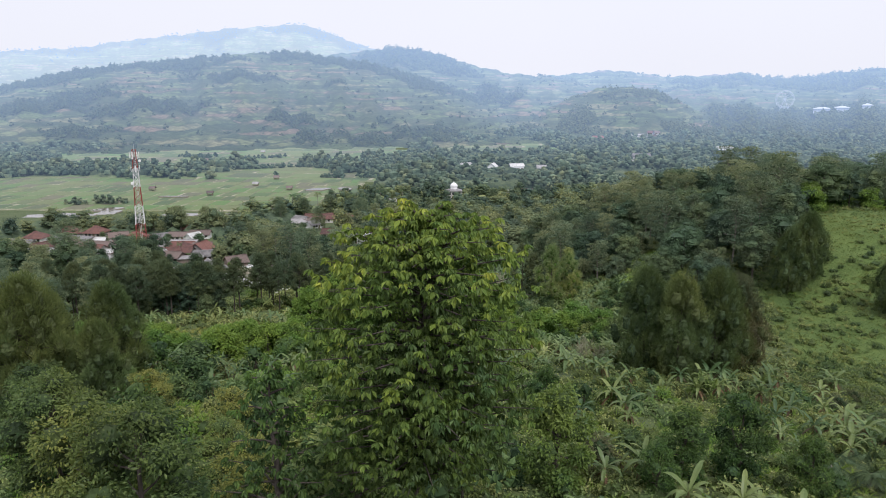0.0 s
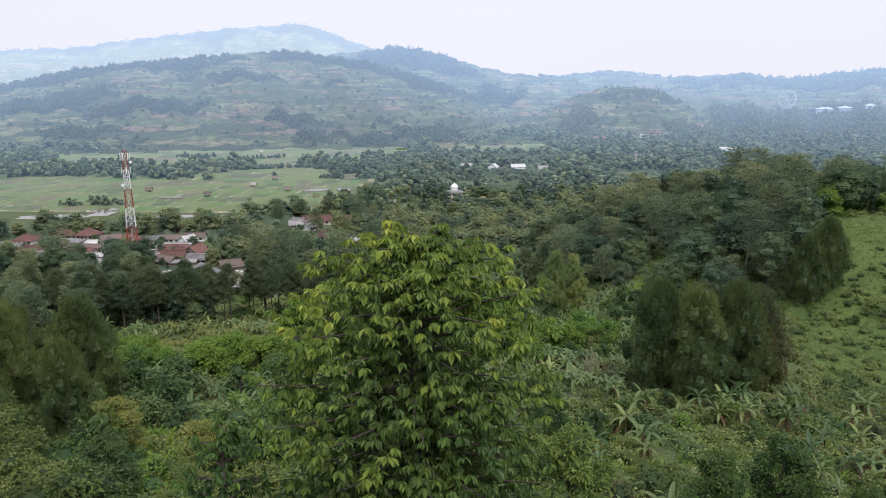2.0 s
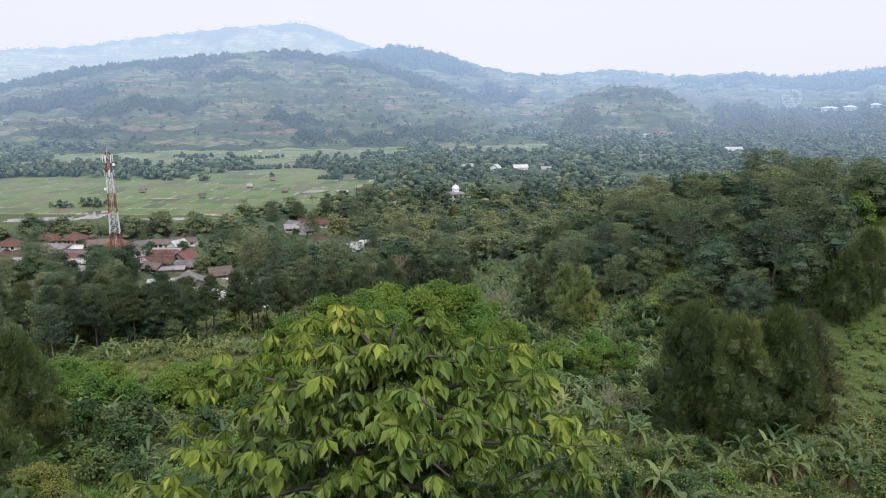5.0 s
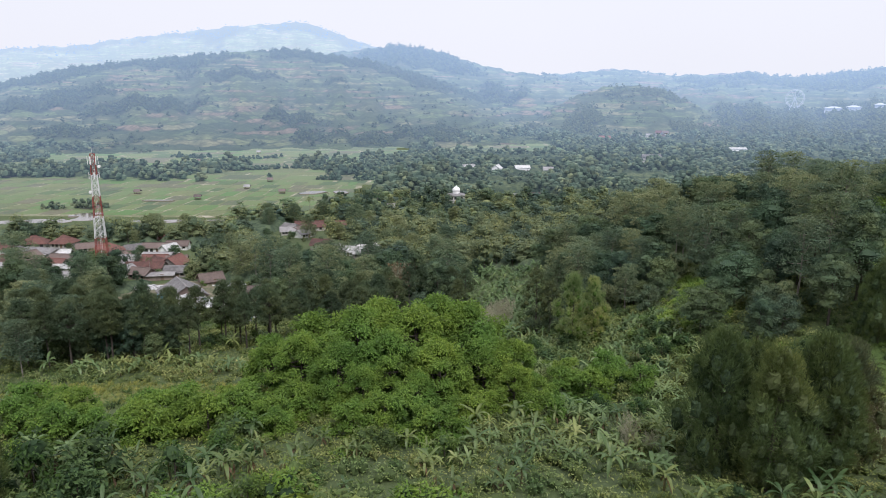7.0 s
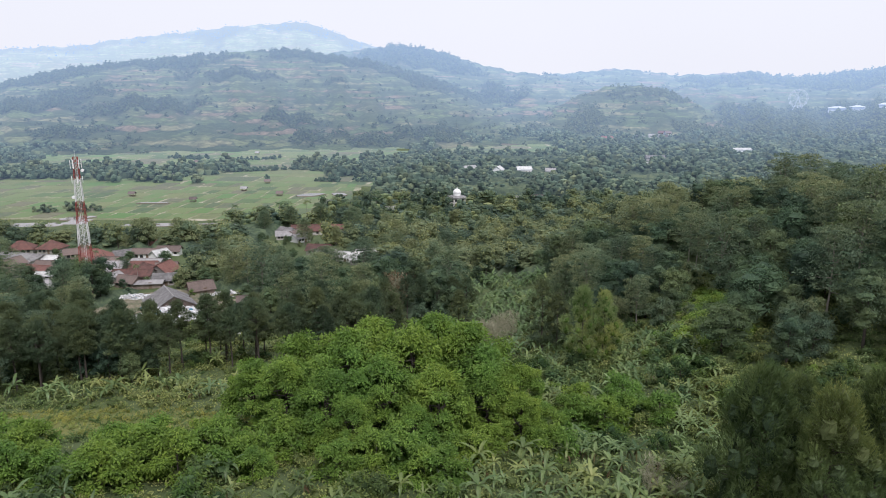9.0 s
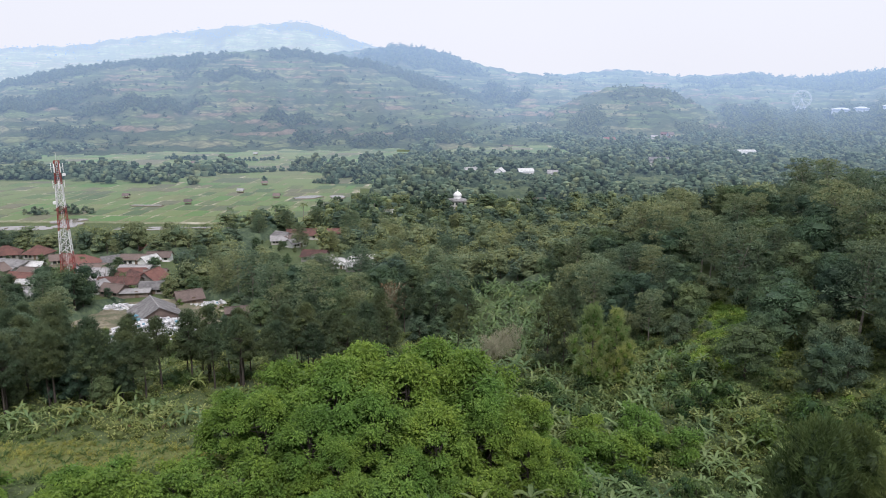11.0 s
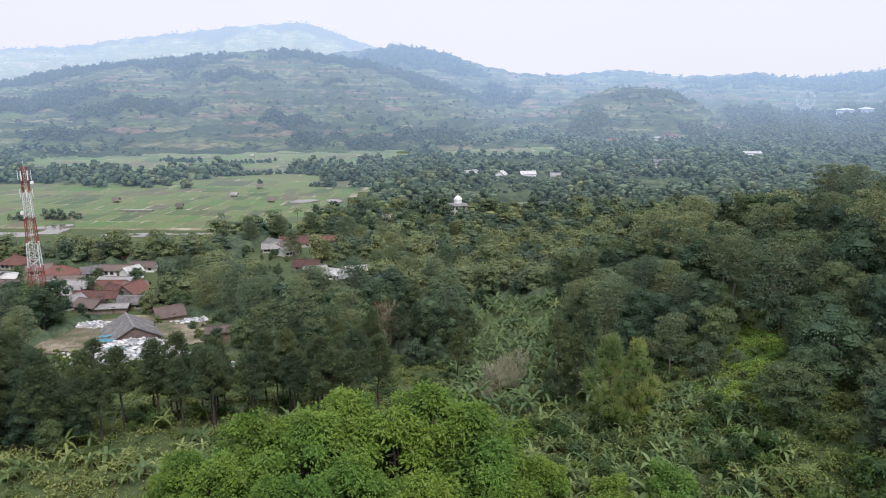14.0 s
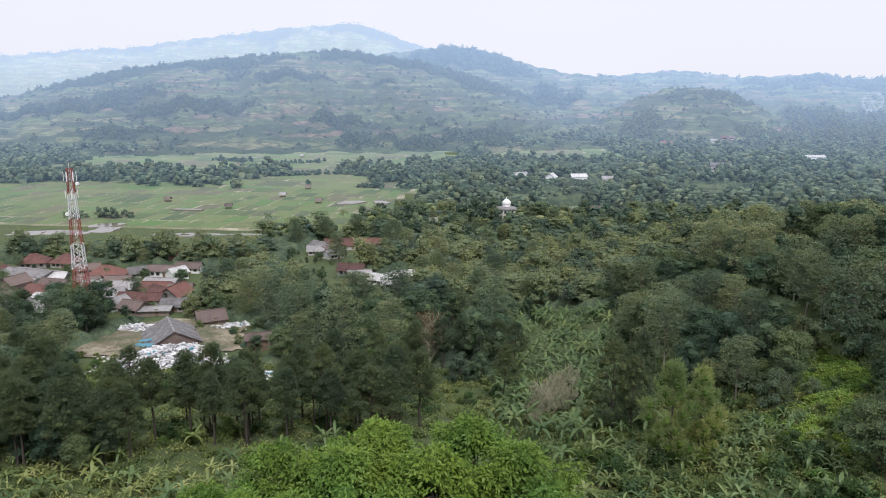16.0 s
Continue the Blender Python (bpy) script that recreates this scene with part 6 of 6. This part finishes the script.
for k in range(7):
    z1, z0 = 42.2 - 6 * k, max(42.2 - 6 * (k + 1), mz - 0.3)
    paint = MASTWHITE if k % 2 else MASTRED
    zs = np.linspace(z0, z1, 4)
    corner = [(np.cos(np.pi / 4 + q * np.pi / 2) * 1.414, np.sin(np.pi / 4 + q * np.pi / 2) * 1.414) for q in range(5)]
    for q in range(4):
        (c, d), (e, f) = corner[q], corner[q + 1]
        h0, h1 = half_width(z0), half_width(z1)
        bar("leg", (c * h0, d * h0, z0), (c * h1, d * h1, z1), 0.095, paint, "white lattice leg" if k % 2 else "red lattice leg")
        for a in range(3):
            h0, h1 = half_width(zs[a]), half_width(zs[a + 1])
            bar("brace", (c * h0, d * h0, zs[a]), (e * h1, f * h1, zs[a + 1]), 0.045, paint)
            bar("brace", (e * h0, f * h0, zs[a]), (c * h1, d * h1, zs[a + 1]), 0.045, paint)
            bar("strut", (c * h1, d * h1, zs[a + 1]), (e * h1, f * h1, zs[a + 1]), 0.04, paint)
s = Soup()
for off in (-0.2, 0.2):
    tube(s, [(off, 0.3, mz), (off, 0.3, 41.8)], [0.04, 0.04], 4)
for z in np.arange(mz, 41.8, 0.6):
    tube(s, [(-0.2, 0.3, z), (0.2, 0.3, z)], [0.02, 0.02], 3)
child("ladder", s.mesh("ladder", [MASTWHITE]), mast)
for z, n, rad in ((40.4, 6, 1.35), (36.4, 4, 1.3)):
    for i in range(n):
        a = i * 2 * np.pi / n + 0.2
        ant = part("antenna", box_bm(0.26, 0.14, 2.3 if z > 38 else 1.9, (0, 0, 0), 0.04), WHITE, mast, "white panel antenna")
        ant.matrix_basis = pose(rad * np.cos(a), rad * np.sin(a), z - 1.2, 0, 0, math.degrees(a) + 90)
        arm = Soup()
        tube(arm, [(0.6 * np.cos(a), 0.6 * np.sin(a), z), (rad * np.cos(a), rad * np.sin(a), z)], [0.04, 0.04], 4)
        child("bracket", arm.mesh("bracket", [MASTWHITE]), mast)
for x, y, z in ((1.5, -0.5, 38.6), (-1.3, -0.8, 31.5)):
    bm = bmesh.new()
    bmesh.ops.create_cone(bm, cap_ends=True, segments=18, radius1=0.45, radius2=0.38, depth=0.3, matrix=Matrix.Translation((x, y, z)) @ Matrix.Rotation(radians(90), 4, "X"))
    part("dish", bm, WHITE, mast, "small white dish")
rod = Soup()
tube(rod, [(0, 0, 42), (0, 0, 44.2)], [0.05, 0.02], 5)
child("lightning_rod", rod.mesh("lightning_rod", [MASTWHITE]), mast)

# ---- scrap yard ----
BLUE = rough_mat("blue_sheet", [(0.3, (0.05, 0.19, 0.26)), (0.7, (0.13, 0.30, 0.36))], 1.0, 0.4)
EARTH = rough_mat("trodden_earth", [(0.40, (0.075, 0.095, 0.045)), (0.5, (0.17, 0.15, 0.10)), (0.6, (0.33, 0.29, 0.21))], 0.12)
s = Soup()
px, py = np.meshgrid(np.linspace(-100, -60, 21), np.linspace(206, 246, 21))
ids = np.arange(441).reshape(21, 21)
inside = ((px + 80) / 20) ** 2 + ((py - 226) / 20) ** 2 + 0.2 * np.sin(px * 0.7) * np.cos(py * 0.6) < 0.95
quad = [[int(ids[j, i]), int(ids[j, i + 1]), int(ids[j + 1, i + 1]), int(ids[j + 1, i])] for j in range(20) for i in range(20) if inside[j, i] and inside[j + 1, i + 1]]
yard = new("yard", mesh_of("yard", np.c_[px.ravel(), py.ravel(), land(px, py).ravel() + 0.25], quad, [EARTH], smooth=True))
SCRAP = rough_mat("pale_scrap", [(0.36, (0.20, 0.20, 0.20)), (0.46, (0.50, 0.50, 0.50)), (0.6, (0.78, 0.78, 0.77))], 0.55)
tagged(yard, "bare trodden earth of a scrap yard", "yard", kind="structure")
house(-79, 226, 11.5, 11.0, 1.3, 3.0, 124, GREY, RUST, "old shed with a sagging grey corrugated roof", category="shed")
house(-77, 243, 6.5, 5.5, 1.6, 1.8, 35, RUST, BRICK, "small shed with a stained brown roof", category="shed")
house(-95, 249, 8.0, 4.0, 1.7, 0.5, 12, GREY, BRICK, "unfinished low shelter of raw brick", category="shed")
house(-56.5, 222, 5.0, 4.0, 3.2, 0.8, 20, RUST, TIMBER, "rickety wooden hut on posts", category="hut")
g = np.random.default_rng(77)
bags = Soup()
for cx, cy, sx, sy, many, tall in ((-73.5, 212, 8, 6, 900, 3.0), (-73, 219, 5, 5, 240, 1.6), (-93, 236, 7, 4, 330, 1.2), (-77, 205, 7, 4, 300, 1.2), (-64, 211, 4, 3, 120, 0.9), (-70, 240, 5, 3, 120, 0.9), (-50, 203, 3, 3, 60, 0.6)):
    for _ in range(many):
        u = g.normal(size=2)
        x, y = cx + u[0] * sx * 0.55, cy + u[1] * sy * 0.55
        lump(bags, np.array([x, y, at(x, y) + g.uniform(0.1, 1) * tall * math.exp(-0.4 * (u @ u))]), g.uniform(0.12, 0.62, 3) * (1.2, 1, 0.6), g, 0 if g.uniform() < 0.96 else 1, 3, 5, 0.45)
heap = new("scrap_heap", bags.mesh("scrap_heap", [SCRAP, BLUE]))
tagged(heap, "heaps of white plastic bags and scrap with blue bits", "scrap heap", kind="stuff")
for x, y, w, d, turn, tilt in ((-82.0, 221.0, 3.6, 1.0, 40, 10), (-81.0, 217.5, 3.8, 0.9, 20, 6), (-80.0, 216.0, 3.0, 0.8, 10, 4)):
    sh = bmesh.new()
    bmesh.ops.create_grid(sh, x_segments=10, y_segments=4, size=0.5)
    for v in sh.verts:
        v.co = (v.co.x * w, v.co.y * d, 0.12 * math.sin(v.co.x * 17) + 0.1 * math.cos(v.co.y * 9))
    ob = new("tarpaulin", bpy.data.meshes.new("tarpaulin"))
    sh.to_mesh(ob.data)
    sh.free()
    ob.data.materials.append(BLUE)
    sol = ob.modifiers.new("thick", "SOLIDIFY")
    sol.thickness = 0.03
    ob.matrix_basis = pose(x, y, at(x, y) + 1.9, tilt, 4, turn)
    tagged(ob, "faded blue tarpaulin over the scrap", "tarpaulin")

# ---- palms and a dark column tree in the valley ----
palms = [palm(201 + i, 10.5 + i, "coconut palm above the woodland") for i in range(2)]
pspots = ((-100, 396), (-94, 399), (-88, 394), (-80, 398), (-74, 402), (-62, 397), (-55, 405), (-46, 410), (-66, 415), (-104, 330), (-96, 322), (-60, 390), (-50, 420), (-35, 428), (-118, 402))
for i, (x, y) in enumerate(pspots):
    m = put(None, x, y, i * 47, 0.85 + 0.08 * (i % 4))
    if i < 2:
        palms[i].matrix_basis = m
    else:
        copy_thing(palms[i % 2], m)
low_palm = palm(205, 1.6, "low palm with long arching fronds in the scrub", 20, 3.0, "low_palm")
low_palm.matrix_basis = put(None, 29.0, 60.5, 0, 1.0)
copy_thing(low_palm, put(None, 31.5, 58.0, 80, 0.8))
tawny_bush = broad_tree(306, 3.4, 1.9, 8, 260, 0.24, TAWNY, "bush with withered brown foliage", "bush", 0.05, squash=0.9, trunk_r=0.05)
tawny_bush.matrix_basis = put(None, 11.2, 59.0, 0, 1.0)
for x, y, k in ((42, 82, 0.6), (46, 86, 0.5), (-24.0, 57.0, 1.1), (-38.0, 66.0, 1.2)):
    copy_thing(tawny_bush, put(None, x, y, x * 9, k))
col = broad_tree(211, 13, 1.7, 11, 90, 0.7, DARKLEAF, "dark column-shaped tree by the village", "column_tree", 0.12, squash=1.1)
col.matrix_basis = put(None, -90.5, 286, 0, 1.0)
sengon = tiered_tree(212, 14, 5.0, 19, 300, 0.42, FEATHER, "tall tree with flat feathery light-green layers", low=0.34)
sspots = [(x, y) for x, y in ((g.uniform(-95, 24), g.uniform(258, 425)) for _ in range(90)) if not clearing(x, y) and not clearing(x, y + 10)][:46] + [(-72, 143), (-79, 138), (-86, 146), (-77, 151), (-92, 140), (-90, 153), (-83, 160), (-97, 150), (-74, 160), (-100, 160), (-25, 215), (-100, 172), (-108, 178), (-96, 182), (-116, 170), (-104, 164), (-122, 176), (-92, 174), (-126, 190), (-98, 160), (-110, 158), (-118, 196), (-108, 204), (-124, 208), (-98, 198), (-112, 214), (-130, 220), (-92, 206), (-120, 184), (-132, 198), (-103, 190), (-30, 262), (-18, 275), (-42, 256), (-5, 300), (-60, 270), (5, 268), (-66, 330), (-28, 322), (-46, 330), (10, 330), (-12, 345), (-118, 328), (-128, 322)]
for i, (x, y) in enumerate(sspots):
    m = put(None, x, y, i * 71, 0.8 + 0.07 * (i % 5))
    if i:
        copy_thing(sengon, m)
    else:
        sengon.matrix_basis = m

# ---- garden trees between the houses ----
g = np.random.default_rng(31)
for x0, x1, y0, y1, many in ((-87, -56, 294, 348, 30), (-63, -31, 255, 288, 26)):
    for i in range(many):
        copy_thing(kinds[int(g.choice(6))], put(None, g.uniform(x0, x1), g.uniform(y0, y1), i * 53, g.uniform(0.22, 0.42)))
garden = [(-147, 290), (-140, 279), (-126, 271), (-118, 266), (-112, 270), (-131, 252), (-146, 261), (-160, 276), (-163, 296), (-150, 306), (-138, 300), (-125, 303), (-104, 300), (-98, 288), (-101, 277), (-92, 272), (-90, 258), (-108, 248), (-116, 240), (-100, 243), (-96, 250), (-172, 300), (-180, 284), (-155, 260), (-106, 287), (-86, 248), (-120, 290), (-132, 312), (-145, 318), (-158, 322), (-112, 312), (-100, 308), (-170, 318)]
for i, (x, y) in enumerate(garden):
    copy_thing(kinds[int(g.choice(6))], put(None, x, y, i * 53, g.uniform(0.32, 0.5)))
for i, (x, y) in enumerate(((-128, 281), (-110, 262), (-93, 281), (-87, 262), (-101, 255))):
    copy_thing(palms[i % 2], put(None, x, y, i * 67, 0.6))

# ---- far landmarks: a big wheel, a hall with pale roofs, tower blocks ----
# white paint greyed in its base and given a glow to imitate haze
FARWHITE = rough_mat("far_hazed_paint", [(0.3, (0.34, 0.36, 0.38)), (0.7, (0.44, 0.46, 0.48))], 0.2, bump=0, far=True)


FARSHADE = rough_mat("far_window", [(0.3, (0.28, 0.30, 0.33)), (0.7, (0.36, 0.38, 0.41))], 0.2, bump=0, far=True)


def bearing(az, d):
    return d * math.sin(radians(az)), 8 + d * math.cos(radians(az))


wx, wy = bearing(23.75, 1560)
wz = 9 + float(hill_height(np.array(23.75), np.array(1560.0), RIDGES["right"]))
wheel = empty("ferris_wheel", pose(wx, wy, wz, 0, 0, -24), "big white fairground wheel far off in haze", "ferris wheel")
s, rad = Soup(), 16.5
for r in (rad, rad - 2.2):
    ang = np.linspace(0, 2 * np.pi, 33)
    tube(s, np.c_[r * np.cos(ang), 0 * ang, rad + 4 + r * np.sin(ang)], np.full(33, 0.35), 4)
child("rim", s.mesh("rim", [FARWHITE]), wheel)
for i in range(12):
    s, q = Soup(), i * np.pi / 6
    tube(s, [(0, 0, rad + 4), (rad * np.cos(q), 0, rad + 4 + rad * np.sin(q))], [0.22, 0.22], 4)
    child("spoke", s.mesh("spoke", [FARWHITE]), wheel)
    cabin = part("cabin", box_bm(1.8, 1.8, 2.0, bevel=0.3), FARWHITE, wheel)
    cabin.location = (rad * np.cos(q), 0, rad + 2 + rad * np.sin(q))
for sx in (-8, 8):
    s = Soup()
    tube(s, [(sx, 0.8, -1), (0, 0.8, rad + 4)], [0.6, 0.4], 5)
    child("support", s.mesh("support", [FARWHITE]), wheel)
for az, d, w, dd, hh in ((26.2, 1560, 30, 20, 6), (27.4, 1580, 24, 18, 8), (28.9, 1540, 16, 12, 5)):
    x, y = bearing(az, d)
    spec = RIDGES["right"] if az > 20 else RIDGES["spur"]
    z = float(hill_height(np.array(az), np.array(float(d)), spec))
    hall_far = empty("hall", pose(x, y, z, 0, 0, -az), "large hall with a pale roof far off in haze", "building")
    part("wall", wall_bm(w, dd, hh, 0), FARWHITE, hall_far)
    tp = part("roof", roof_bm(w, dd, 2.5, True, 1.5, 0.5), FARWHITE, hall_far)
    tp.location = (0, 0, hh)
    for k in range(5):
        win = part("window", box_bm(w * 0.12, 0.3, hh * 0.4), FARSHADE, hall_far)
        win.location = ((k - 2) * w * 0.19, -dd / 2 - 0.1, hh * 0.35)
for az, w, hh in ((-27.2, 16, 26), (-26.4, 14, 22), (-25.8, 12, 18)):
    x, y = bearing(az, 2480)
    z = float(hill_height(np.array(az), np.array(2480.0), RIDGES["far"]))
    block = empty("tower_block", pose(x, y, z - 2, 0, 0, -az), "pale tower block on the distant mountain", "building")
    part("wall", wall_bm(w, 14, hh, 0), FARPALE := rough_mat("far_pale_wall", [(0.3, (0.6, 0.6, 0.6)), (0.7, (0.7, 0.7, 0.7))], 0.2, bump=0), block)
    cap = part("roof", box_bm(w + 1, 15, 1.2, bevel=0.2), FARPALE, block)
    cap.location = (0, 0, hh)
